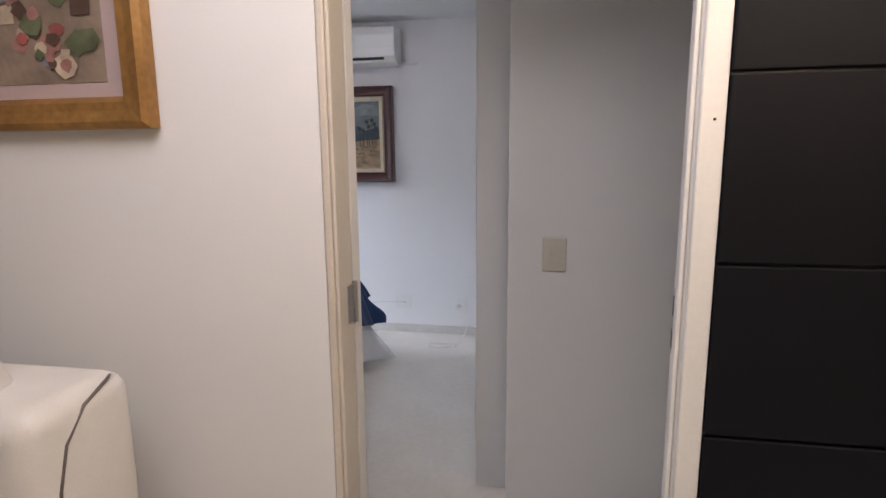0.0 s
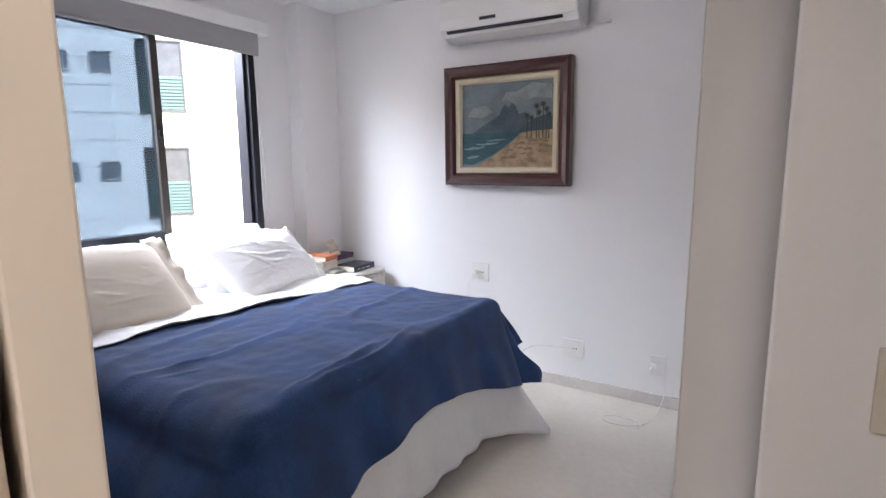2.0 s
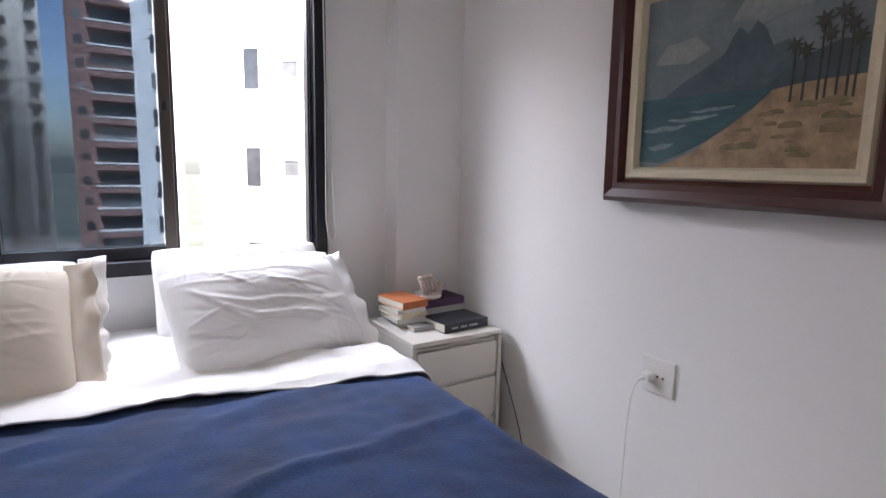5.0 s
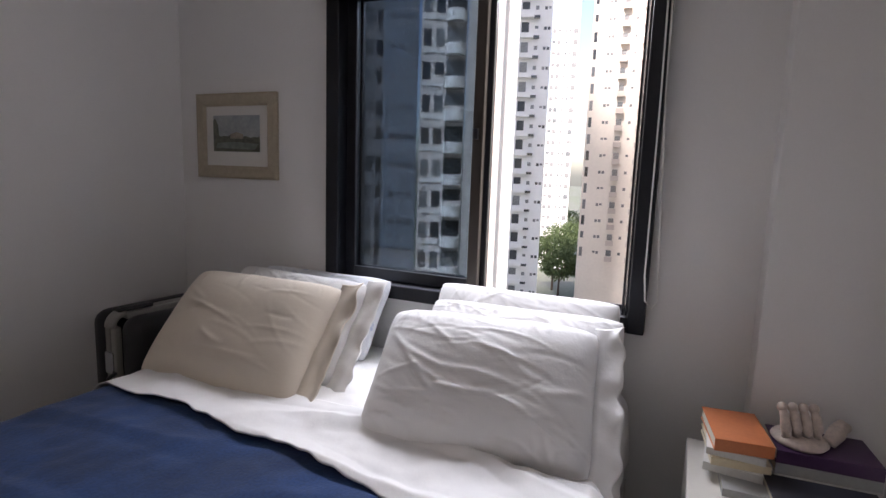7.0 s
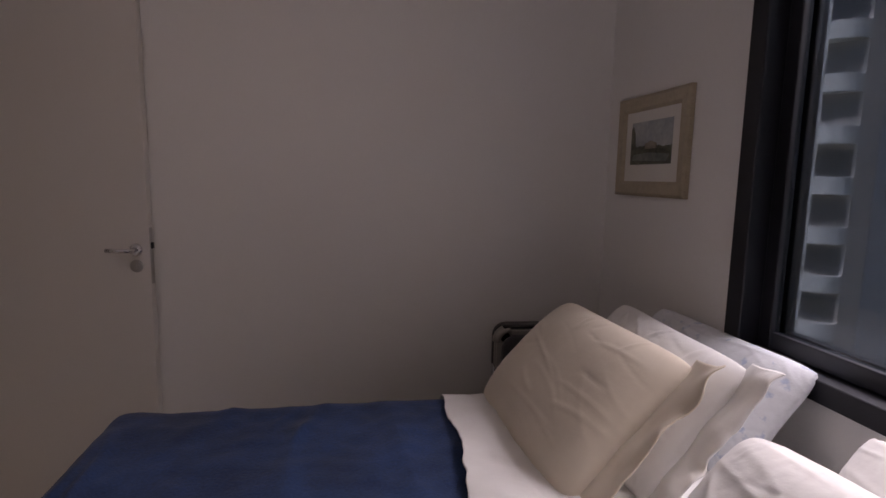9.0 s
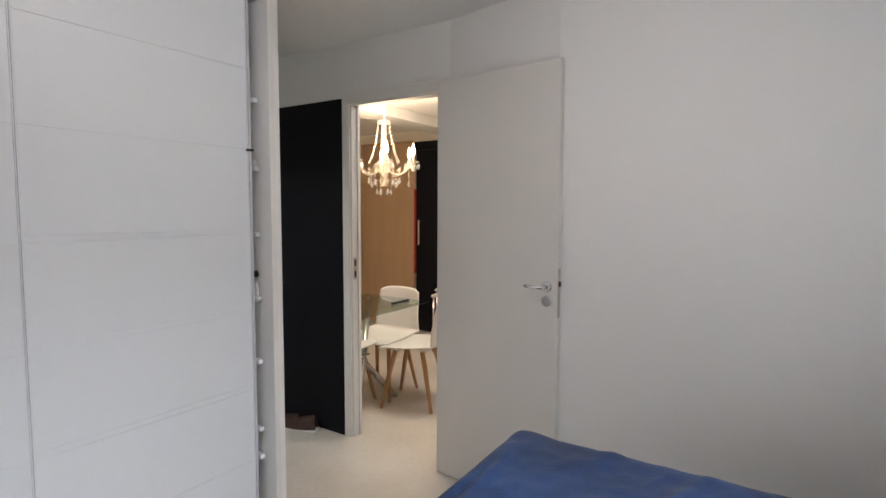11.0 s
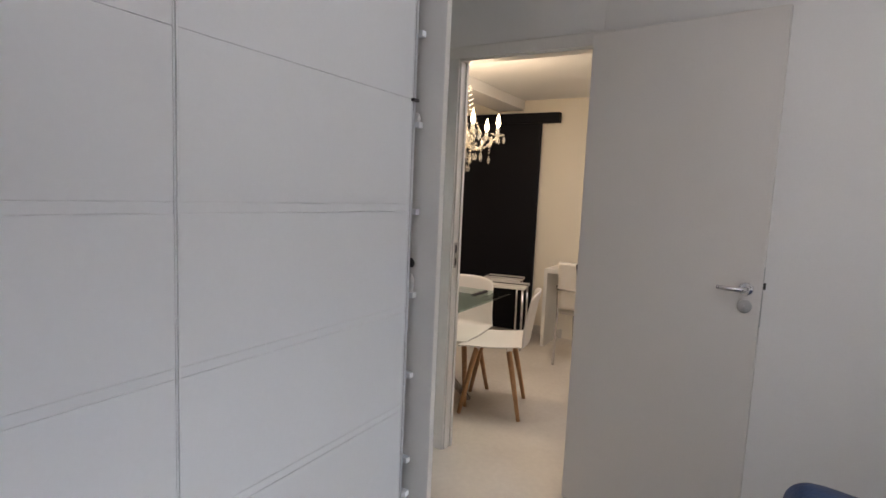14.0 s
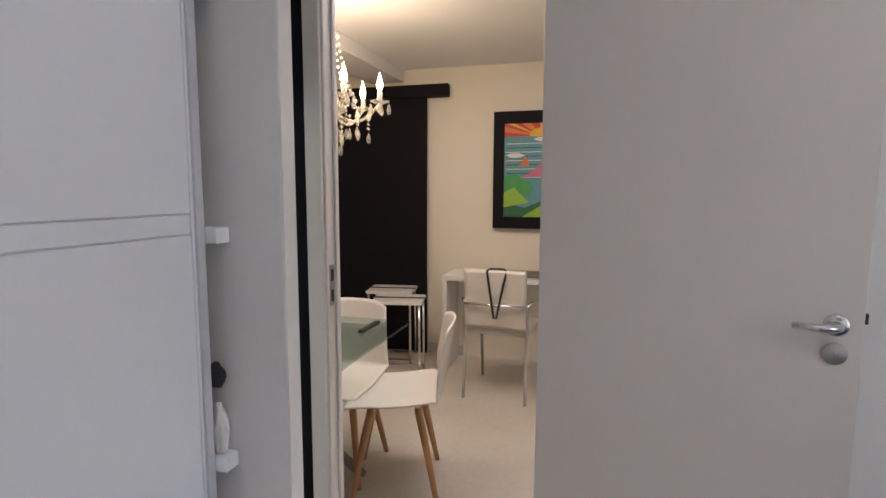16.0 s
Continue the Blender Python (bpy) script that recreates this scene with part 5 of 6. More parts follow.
for a in ((3.140, 3.164, LS + 0.001, LS + 0.032, 0.0, 2.30), (3.956, 3.98, LS + 0.001, LS + 0.032, 0.0, 2.30), (3.165, 3.955, LS + 0.001, LS + 0.032, 2.271, 2.30)):
    part("frame", boxes(a, bevel=0.003), ORANGE, tp)
rp = thing("red_strip", "narrow red lacquered strip beside the black door", "strip")
part("strip", boxes((3.100, 3.136, LS + 0.001, LS + 0.030, 0.70, 1.72), bevel=0.004), REDM, rp)
rb = thing("red_bag", "small red bag hanging on the living room wall", "bag")
part("body", boxes((4.10, 4.20, LS + 0.002, LS + 0.07, 1.12, 1.46), bevel=0.02, seg=3), REDM, rb)
bm = bmesh.new()
tube(bm, [(4.12, LS + 0.03, 1.455), (4.13, LS + 0.015, 1.56), (4.15, LS + 0.006, 1.60), (4.17, LS + 0.015, 1.56), (4.18, LS + 0.03, 1.455)], 0.005, 8)
part("strap", bm, DARK, rb)


def pop_picture():
    W, H = 0.86, 0.93
    p = thing("bright_picture", "brightly coloured pop art landscape picture in a black frame", "picture", pose(1.615 - W / 2, LS, 1.575, 0, 0, 180))
    part("frame", boxes((-W / 2, W / 2, -0.030, -0.002, -H / 2, -H / 2 + 0.095), (-W / 2, W / 2, -0.030, -0.002, H / 2 - 0.095, H / 2), (-W / 2, -W / 2 + 0.085, -0.0298, -0.002, -H / 2 + 0.095, H / 2 - 0.095), (W / 2 - 0.085, W / 2, -0.0298, -0.002, -H / 2 + 0.095, H / 2 - 0.095), bevel=0.003), BLACKP, p, "wide black frame")
    a, b, lo, hi = -W / 2 + 0.084, W / 2 - 0.084, -H / 2 + 0.094, H / 2 - 0.094
    X = lambda k: a + (b - a) * k
    Z = lambda k: lo + (hi - lo) * k
    col = {n: mat("print_" + n, c, 0.5, var=0.05, scale=20, fine=120, bump=0.05) for n, c in (
        ("sea_blue", (0.10, 0.30, 0.36)), ("red", (0.60, 0.05, 0.04)), ("yellow", (0.80, 0.45, 0.03)), ("orange", (0.75, 0.20, 0.03)), ("green", (0.05, 0.32, 0.09)), ("lime", (0.28, 0.50, 0.05)), ("dark_green", (0.02, 0.13, 0.05)), ("pink", (0.62, 0.16, 0.26)), ("white", (0.75, 0.75, 0.75)), ("black_line", (0.01, 0.01, 0.01)))}
    part("print", boxes((X(0), X(1), -0.012, -0.004, Z(0), Z(1))), col["sea_blue"], p, "blue printed sea")
    cx = 0.42
    def sh(nm, pts, c, d):
        part(nm, poly([(X(x), Z(z_)) for x, z_ in pts], -0.012 - d, 0.0006), col[c], p)
    sh("sky_field", [(0, 0.86), (1, 0.86), (1, 1), (0, 1)], "red", 0.0002)
    for k in range(7):
        t0, t1 = math.pi * k / 7, math.pi * (k + 0.55) / 7
        sh("sun_ray", [(cx, 0.86), (min(1, max(0, cx + 0.5 * math.cos(t0))), min(1, 0.86 + 0.25 * math.sin(t0))), (min(1, max(0, cx + 0.5 * math.cos(t1))), min(1, 0.86 + 0.25 * math.sin(t1)))], "yellow" if k % 2 else "orange", 0.0009 + k * 0.00003)
    sh("sun", [(cx + 0.13 * math.cos(t * math.pi / 8), 0.86 + 0.09 * math.sin(t * math.pi / 8)) for t in range(9)], "yellow", 0.0017)
    for q in range(9):
        zz = 0.42 + 0.045 * q
        sh("wave_line", [(0.02 + 0.01 * (q % 3), zz), (0.96, zz + 0.01), (0.96, zz + 0.016), (0.02, zz + 0.007)], "black_line" if q % 2 else "white", 0.0003 + q * 0.00002)
    for cxk, czk in ((0.13, 0.66), (0.45, 0.83), (0.75, 0.72)):
        sh("cloud", [(cxk + 0.10 * math.cos(t * math.tau / 12) * (1 + 0.2 * math.cos(3 * t)), czk + 0.025 * math.sin(t * math.tau / 12)) for t in range(12)], "white", 0.0018)
    sh("boat", [(0.18, 0.55), (0.30, 0.55), (0.28, 0.60), (0.24, 0.66), (0.22, 0.60)], "orange", 0.0018)
    sh("mountain", [(0.18, 0.42), (0.40, 0.44), (0.62, 0.42), (0.66, 0.52), (0.58, 0.64), (0.47, 0.66), (0.40, 0.54), (0.28, 0.46)], "pink", 0.0020)
    sh("mountain", [(0.58, 0.50), (0.88, 0.50), (0.84, 0.72), (0.76, 0.78), (0.66, 0.70)], "red", 0.0024)
    sh("tree", [(0.0, 0.22), (0.28, 0.22), (0.34, 0.30), (0.30, 0.38), (0.22, 0.40), (0.16, 0.46), (0.06, 0.46), (0.0, 0.42)], "green", 0.0026)
    sh("hill", [(0, 0), (0, 0.16), (0.25, 0.10), (0.45, 0.18), (0.7, 0.26), (1, 0.20), (1, 0)], "dark_green", 0.0030)
    sh("hill", [(0, 0.10), (0.30, 0.16), (0.12, 0.32), (0.0, 0.26)], "lime", 0.0034)
    sh("hill", [(0.22, 0.0), (0.55, 0.0), (0.62, 0.14), (0.48, 0.15)], "lime", 0.0036)
    sh("hill", [(0.5, 0.0), (1, 0.0), (1, 0.16), (0.7, 0.20)], "green", 0.0033)
    for q in range(6):
        sh("check", [(0.50 + 0.03 * q, 0.16 + 0.05 * q), (0.56 + 0.03 * q, 0.17 + 0.05 * q), (0.55 + 0.03 * q, 0.21 + 0.05 * q), (0.49 + 0.03 * q, 0.20 + 0.05 * q)], "white" if q % 2 else "black_line", 0.0040)


pop_picture()


def desk():
    d = thing("desk", "white desk with a round cut-out in its side panel", "desk")
    x0, x1, y0, y1, h = 0.45, 1.93, LS + 0.02, -2.80, 0.76
    part("tabletop", boxes((x0, x1, y0, y1, h - 0.04, h), bevel=0.004), PLASTIC, d)
    for x in (x1 - 0.035, x0):
        p = part("side_panel", boxes((x, x + 0.034, y0, y1, 0, h - 0.041), bevel=0.003), PLASTIC, d)
        bm = bmesh.new()
        tube(bm, [(x + 0.017, (y0 + y1) / 2 + 0.128 * math.cos(a), 0.42 + 0.165 * math.sin(a)) for a in [q * math.tau / 40 for q in range(40)]], 0.0185, 8, closed=True)
        for v in bm.verts:
            v.co.x = x + 0.017 + max(-0.0185, min(0.0185, v.co.x - x - 0.017))
        part("round_trim", bm, PLASTIC, p)
    part("modesty_panel", boxes((x0 + 0.036, x1 - 0.036, y0 + 0.02, y0 + 0.036, 0.35, h - 0.041)), PLASTIC, d)


desk()
lt = thing("laptop", "closed dark grey laptop lying on the desk", "laptop")
part("base", boxes((1.12, 1.48, -3.10, -2.87, 0.761, 0.774), bevel=0.004), LAPTOP, lt)
part("lid", boxes((1.12, 1.48, -3.10, -2.87, 0.7745, 0.783), bevel=0.003), LAPTOP, lt)


def visitor_chair():
    c = thing("visitor_chair", "white padded chair with chrome tube frame at the desk", "chair", pose(1.40, -2.55, 0, 0, 0, 176))

    def bk(u, v):
        return ((v - 0.5) * 0.42, -0.20 + 0.018 * math.cos((v - 0.5) * 3) - 0.05 * u, 0.50 + 0.40 * u)
    bm = sheet_grid(bk, 16, 12, 0.035)
    part("backrest", bm, WLEATHER, c, smooth=True)
    part("seat", boxes((-0.215, 0.215, -0.19, 0.24, 0.44, 0.485), bevel=0.018, seg=3), WLEATHER, c, smooth=True)
    for sx in (-1, 1):
        bm = bmesh.new()
        tube(bm, [(sx * 0.215, -0.25, 0.0), (sx * 0.212, -0.22, 0.42), (sx * 0.215, -0.235, 0.66), (sx * 0.235, -0.20, 0.68), (sx * 0.24, 0.16, 0.66), (sx * 0.23, 0.20, 0.62), (sx * 0.215, 0.23, 0.0)], 0.0115, 10)
        part("leg_frame", bm, CHROME, c, smooth=True)
    bm = bmesh.new()
    tube(bm, [(-0.215, -0.262, 0.665), (0, -0.275, 0.665), (0.215, -0.262, 0.665)], 0.008, 8)
    part("back_bar", bm, CHROME, c, smooth=True)
    return c


visitor_chair()
st = thing("lanyard", "black lanyard strap hanging over the chair back", "strap")
for a, b in (((1.47, -2.285, 0.89), (1.415, -2.262, 0.58)), ((1.34, -2.285, 0.89), (1.40, -2.262, 0.58))):
    bm = bmesh.new()
    tube(bm, [a, ((a[0] + b[0]) / 2, -2.268, 0.74), b], 0.008, 6)
    part("strap", bm, DARK, st)
bm = bmesh.new()
tube(bm, [(1.47, -2.285, 0.89), (1.45, -2.30, 0.905), (1.36, -2.30, 0.905), (1.34, -2.285, 0.89)], 0.008, 6)
part("strap", bm, DARK, st)


def stool(m, first=None):
    if first:
        return copy_thing(first, m)
    s = thing("bar_stool", "low chrome stool with a flat white seat", "stool", m, group="stools by the black door")
    part("seat", boxes((-0.19, 0.19, -0.15, 0.15, 0.575, 0.60), bevel=0.006), PLASTIC, s)
    for sx in (-1, 1):
        for sy in (-1, 1):
            bm = bmesh.new()
            tube(bm, [(sx * 0.17, sy * 0.13, 0.574), (sx * 0.175, sy * 0.135, 0.0)], 0.010, 10)
            part("leg", bm, CHROME, s, smooth=True)
    for y in (-0.135, 0.135):
        bm = bmesh.new()
        tube(bm, [(-0.175, y, 0.03), (0.175, y, 0.03)], 0.008, 8)
        part("stretcher", bm, CHROME, s)
    part("strap", boxes((-0.20, 0.20, -0.012, 0.012, 0.6005, 0.606), bevel=0.001), DARK, s)
    return s


s1 = stool(pose(2.22, -2.62, 0, 0, 0, 12))
stool(pose(2.42, -2.98, 0, 0, 0, 10), s1)

# the furniture stands a little nearer the bedroom and the entrance
for ob in [o for o in scene.objects if o not in _before and not o.parent]:
    ob.matrix_basis = Matrix.Translation((0.048, 0.030, 0)) @ ob.matrix_basis

# armchair and gilt picture by the door, living side


def armchair():
    a = thing("armchair", "white leather armchair with piped seams against the wall", "armchair", pose(0.102, -0.99, 0))

    def skin(x0, x1, y0, y1, z0, z1, puff, seed):
        bm = bmesh.new()
        box(bm, x0, x1, y0, y1, z0, z1)
        bmesh.ops.subdivide_edges(bm, edges=bm.edges, cuts=14, use_grid_fill=True)
        c = Vector(((x0 + x1) / 2, (y0 + y1) / 2, (z0 + z1) / 2))
        h = Vector((x1 - x0, y1 - y0, z1 - z0)) / 2
        for v in bm.verts:
            q = Vector(((v.co.x - c.x) / h.x, (v.co.y - c.y) / h.y, (v.co.z - c.z) / h.z))
            n = max(abs(q.x), abs(q.y), abs(q.z))
            r = (abs(q.x) ** 5 + abs(q.y) ** 5 + abs(q.z) ** 5) ** 0.2
            q *= n / max(r, 1e-6)
            k = 1 + puff * (nz(q.x * 2 + seed, q.y * 2, q.z * 2) + 0.5 * nz(q.x * 6, q.y * 6 + seed, q.z * 6))
            v.co = c + Vector((q.x * h.x, q.y * h.y, q.z * h.z)) * k
        return bm
    part("back_cushion", skin(-0.45, 0.30, -0.02, 0.30, 0.40, 1.12, 0.04, 1), WLEATHER, a, smooth=True)
    part("back_frame", boxes((-0.46, 0.445, 0.12, 0.38, 0.06, 1.005), bevel=0.05, seg=4), WLEATHER, a, smooth=True)
    part("seat_cushion", skin(-0.30, 0.28, -0.55, 0.06, 0.22, 0.47, 0.02, 2), WLEATHER, a, smooth=True)
    for x0, x1 in ((-0.47, -0.28), (0.27, 0.45)):
        part("arm", skin(x0, x1, -0.55, 0.12, 0.06, 0.62, 0.012, 5 + x0), WLEATHER, a, smooth=True)
    part("base", boxes((-0.44, 0.42, -0.50, 0.30, 0.03, 0.22), bevel=0.02), WLEATHER, a)
    bm = bmesh.new()
    tube(bm, [(0.444, 0.150, 0.3), (0.445, 0.160, 0.72), (0.445, 0.172, 0.84), (0.445, 0.195, 0.92), (0.442, 0.245, 0.975), (0.432, 0.315, 0.998), (0.425, 0.33, 1.0)], 0.0035, 6)
    part("seam", bm, LAPTOP, a, "dark piped seam", smooth=True)


armchair()


def gilt_picture():
    W, H = 0.96, 0.80
    p = thing("gilt_framed_picture", "still life print with a mauve mat in a gilded frame", "picture", pose(0.578 - W / 2, YL, 1.505 + H / 2, 0, 0, 0))
    part("frame", frame_ring(bmesh.new(), W, H, 0.068, -0.042, -0.002), GOLD, p, "worn gilded wooden frame")
    part("mat_board", boxes((-W / 2 + 0.06, W / 2 - 0.06, -0.014, -0.003, -H / 2 + 0.06, H / 2 - 0.06)), MATP, p, "mauve mat board")
    w, h = W - 0.215, H - 0.20
    part("print", boxes((-w / 2, w / 2, -0.0155, -0.0142, -h / 2, h / 2)), paint("print_ochre", (0.34, 0.26, 0.19), (0.18, 0.13, 0.10), 9), p, "ochre and brown print")
    rnd = random.Random(8)
    cols = [paint("print_patch_%s" % n, c, tuple(q * 0.5 for q in c), 16) for n, c in (("red", (0.42, 0.12, 0.10)), ("blue", (0.26, 0.30, 0.34)), ("sand", (0.62, 0.50, 0.36)), ("green", (0.15, 0.17, 0.09)), ("brown", (0.12, 0.07, 0.05)), ("rose", (0.42, 0.20, 0.17)))]
    for k in range(240):
        x, zz, s = rnd.uniform(-w / 2 + 0.04, w / 2 - 0.04), rnd.uniform(-h / 2 + 0.035, h / 2 - 0.035), rnd.uniform(0.014, 0.038)
        n = rnd.choice((4, 5, 7))
        t0 = rnd.uniform(0, 6)
        pts = [(x + s * rnd.uniform(0.7, 1.1) * math.cos(t0 + q * math.tau / n), zz + s * rnd.uniform(0.6, 1.0) * math.sin(t0 + q * math.tau / n)) for q in range(n)]
        part("painted_form", poly(pts, -0.0156 - k * 0.00002, 0.0005), cols[k % 6], p)


gilt_picture()

# ---- bathroom ----
GROUT = mat("tile_grout", (0.45, 0.46, 0.45), 0.8, var=0.06, scale=20)
bfl = slab("floor_bathroom", 1.98, 3.44, 0.575, 2.645, 0.0005, 0.004, GROUT, "white square tiled bathroom floor", "floor")
sg = thing("shower_screen", "green glass shower screen with a chrome top rail", "shower screen")
for a, b in ((0.60, 1.62), (1.56, 2.64)):
    g = part("glass_panel", boxes((3.0 + (0.012 if a < 1 else 0), 3.008 + (0.012 if a < 1 else 0), a, b, 0.02, 1.87)), SGLASS, sg, "pale green safety glass")
part("top_rail", boxes((2.985, 3.035, 0.58, 2.645, 1.87, 1.92), bevel=0.006), CHROME, sg)
part("bottom_rail", boxes((2.99, 3.03, 0.58, 2.645, 0.005, 0.02), bevel=0.003), CHROME, sg)
bm = bmesh.new()
lathe(bm, [(0.018, 0), (0.022, 0.01), (0.022, 0.03), (0.016, 0.036)], 16)
bmesh.ops.transform(bm, matrix=pose(2.998, 1.66, 1.22, 0, -90, 0), verts=bm.verts)
part("knob", bm, CHROME, sg, smooth=True)
shw = thing("wall_shower", "small chrome shower on a bent arm", "shower head")
bm = bmesh.new()
tube(bm, [(3.448, 2.0, 2.0), (3.34, 2.0, 2.06), (3.27, 2.0, 2.06), (3.24, 2.0, 2.03)], 0.009, 10)
part("arm", bm, CHROME, shw, smooth=True)
bm = bmesh.new()
lathe(bm, [(0.012, 0.03), (0.04, 0.0), (0.042, -0.01), (0.02, -0.012)], 18, (3.235, 2.0, 2.01))
part("rose", bm, CHROME, shw, smooth=True)
for zz in (1.05, 1.22):
    tv = thing("shower_tap", "round chrome shower tap on the tiles", "tap", group="taps in the shower")
    bm = bmesh.new()
    lathe(bm, [(0.03, 0), (0.03, 0.006), (0.018, 0.012), (0.02, 0.045), (0.014, 0.05)], 18)
    bmesh.ops.transform(bm, matrix=pose(3.449, 1.95, zz, 0, -90, 0), verts=bm.verts)
    part("handle", bm, CHROME, tv, smooth=True)
vn = thing("vanity_cabinet", "white bathroom vanity with drawers and a dark-edged top", "cabinet")
part("body", boxes((2.30, 2.95, 2.16, 2.64, 0.12, 0.74), bevel=0.003), PLASTIC, vn)
part("countertop", boxes((2.28, 2.97, 2.13, 2.645, 0.775, 0.80), bevel=0.004), BASEB, vn, "grey stone countertop")
part("gap_band", boxes((2.31, 2.94, 2.17, 2.64, 0.741, 0.774)), DARK, vn)
part("drawer", boxes((2.31, 2.94, 2.142, 2.159, 0.16, 0.36), bevel=0.003), PLASTIC, vn)
part("drawer", boxes((2.31, 2.94, 2.142, 2.159, 0.39, 0.72), bevel=0.003), PLASTIC, vn)
part("plinth", boxes((2.33, 2.92, 2.22, 2.64, 0.004, 0.119)), DARK, vn)
# added fill panel, no fixture: brightens the tiles behind the shower glass
lamp("bathroom_light", "AREA", 3.0, (0.92, 1.0, 0.97), look((2.6, 1.5, ZC - 0.01), (2.6, 1.5, 0)), size=0.4, size_y=0.4)

# ---- outside: the street far below and the towers ----
GROUNDM = mat("city_ground", (0.16, 0.16, 0.15), 0.9, var=0.2, scale=0.05, fine=1.5, bump=0, colour2=(0.10, 0.13, 0.07))
bm = bmesh.new()
box(bm, -1500, 40, -900, 900, -24.6, -24.0)
tagged(part("ground", bm, GROUNDM), "grey city ground far below the window", "ground", kind="structure")
FC = {n: mat("facade_" + n, c, 0.8, var=0.04, scale=0.25, fine=2.0, bump=0.05) for n, c in (
    ("cream", (0.74, 0.72, 0.66)), ("white", (0.84, 0.84, 0.82)), ("sand", (0.84, 0.79, 0.70)), ("pink", (0.30, 0.17, 0.15)), ("beige", (0.58, 0.53, 0.48)), ("bluegrey", (0.76, 0.76, 0.77)), ("grey", (0.46, 0.45, 0.44)), ("brown", (0.74, 0.69, 0.65)), ("paleblue", (0.68, 0.75, 0.82)))}
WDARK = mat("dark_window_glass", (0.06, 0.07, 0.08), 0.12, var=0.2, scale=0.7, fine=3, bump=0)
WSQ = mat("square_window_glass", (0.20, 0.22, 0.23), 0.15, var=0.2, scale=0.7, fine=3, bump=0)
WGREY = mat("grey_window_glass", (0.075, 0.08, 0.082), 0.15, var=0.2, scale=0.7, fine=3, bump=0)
# haze over far windows put into a paler glass colour; also mixed in randomly
WFAR = mat("haze_paled_window_glass", (0.34, 0.35, 0.35), 0.2, var=0.25, scale=0.4, fine=3, bump=0)
SHUT = mat("pale_green_shutter", (0.062, 0.105, 0.095), 0.6, var=0.05, scale=2, fine=20, bump=0.1)
GRF = mat("grey_window_frame", (0.045, 0.05, 0.045), 0.5, var=0.05)
FLOOR_H = 2.9
_cache = {}


def shared(key, rows, material):
    if key not in _cache:
        me = bpy.data.meshes.new(key[0])
        b = boxes(*rows)
        b.to_mesh(me)
        b.free()
        me.materials.append(material)
        _cache[key] = me
    return _cache[key]


def tower(label, azimuth, dist, width, face, z_top, wall, columns, depth=12.0, phase=0.0, origin=(0.0, 1.3), zlo=-13.5, zhi=38.0):
    """A tower whose front lies across the given azimuth; local x runs along the front, -y looks at the room.
    columns: rows of (kind, place along the front, width, height, sill, depth, material)."""
    a = radians(azimuth)
    at = (origin[0] - math.sin(a) * dist, origin[1] + math.cos(a) * dist)
    t = thing("apartment_building", label, "building", pose(at[0], at[1], 0, 0, 0, face), group="towers across the street")
    part("wall", boxes((-width / 2, width / 2, 0, depth, -24, z_top)), wall, t)
    part("roof", boxes((-width / 2 - 0.2, width / 2 + 0.2, -0.2, depth + 0.2, z_top, z_top + 0.8)), wall, t)
    rnd = random.Random(int(azimuth * 10))
    n0, n1 = math.ceil((max(zlo, -23) - phase) / FLOOR_H), math.floor((min(zhi, z_top - 3) - phase) / FLOOR_H)
    for kind, x, w, h, sill, d, ma in columns:
        for k in range(n0, n1 + 1):
            zf = phase + k * FLOOR_H
            if kind == "window":
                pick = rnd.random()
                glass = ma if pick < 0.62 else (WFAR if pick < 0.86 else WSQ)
                low = h if rnd.random() < 0.8 else round(h * 0.7, 2)
                o = new("window", shared(("window", w, low, glass.name), [(-w / 2, w / 2, -0.03, 0.05, h - low, h)], glass))
                o.location = (x, 0, zf + sill)
            elif kind == "balcony":
                o = new("balcony", shared(("balcony", w, h, d, ma.name), [(-w / 2, w / 2, -d, 0, 0, 0.16), (-w / 2, w / 2, -d, -d + 0.1, 0.16, h), (-w / 2, -w / 2 + 0.1, -d + 0.1, 0, 0.16, h), (w / 2 - 0.1, w / 2, -d + 0.1, 0, 0.16, h)], ma))
                o.location = (x, 0, zf)
            elif kind == "curved":
                key = ("balcony", "curved", w, d, ma.name)
                if key not in _cache:
                    b = bmesh.new()
                    pts = [(-w / 2 * math.cos(q * math.pi / 12), -d * math.sin(q * math.pi / 12)) for q in range(13)]
                    A = [b.verts.new((px, py, 0)) for px, py in pts]
                    B = [b.verts.new((px, py, h)) for px, py in pts]
                    for i in range(12):
                        b.faces.new((A[i], A[i + 1], B[i + 1], B[i]))
                    b.faces.new(A)
                    C = [b.verts.new((px * 0.94, py * 0.94, 0.2)) for px, py in pts]
                    D = [b.verts.new((px * 0.94, py * 0.94, h)) for px, py in pts]
                    for i in range(12):
                        b.faces.new((C[i], D[i], D[i + 1], C[i + 1]))
                        b.faces.new((B[i], B[i + 1], D[i + 1], D[i]))
                    me = bpy.data.meshes.new("balcony")
                    b.to_mesh(me)
                    b.free()
                    me.materials.append(ma)
                    _cache[key] = me
                o = new("balcony", _cache[key])
                o.location = (x, 0, zf)
            else:
                o = new("band", shared(("band", w, h, d, ma.name), [(-w / 2, w / 2, -d, 0.02, 0, h)], ma))
                o.location = (x, 0, zf + sill)
            o.parent = t
    return t


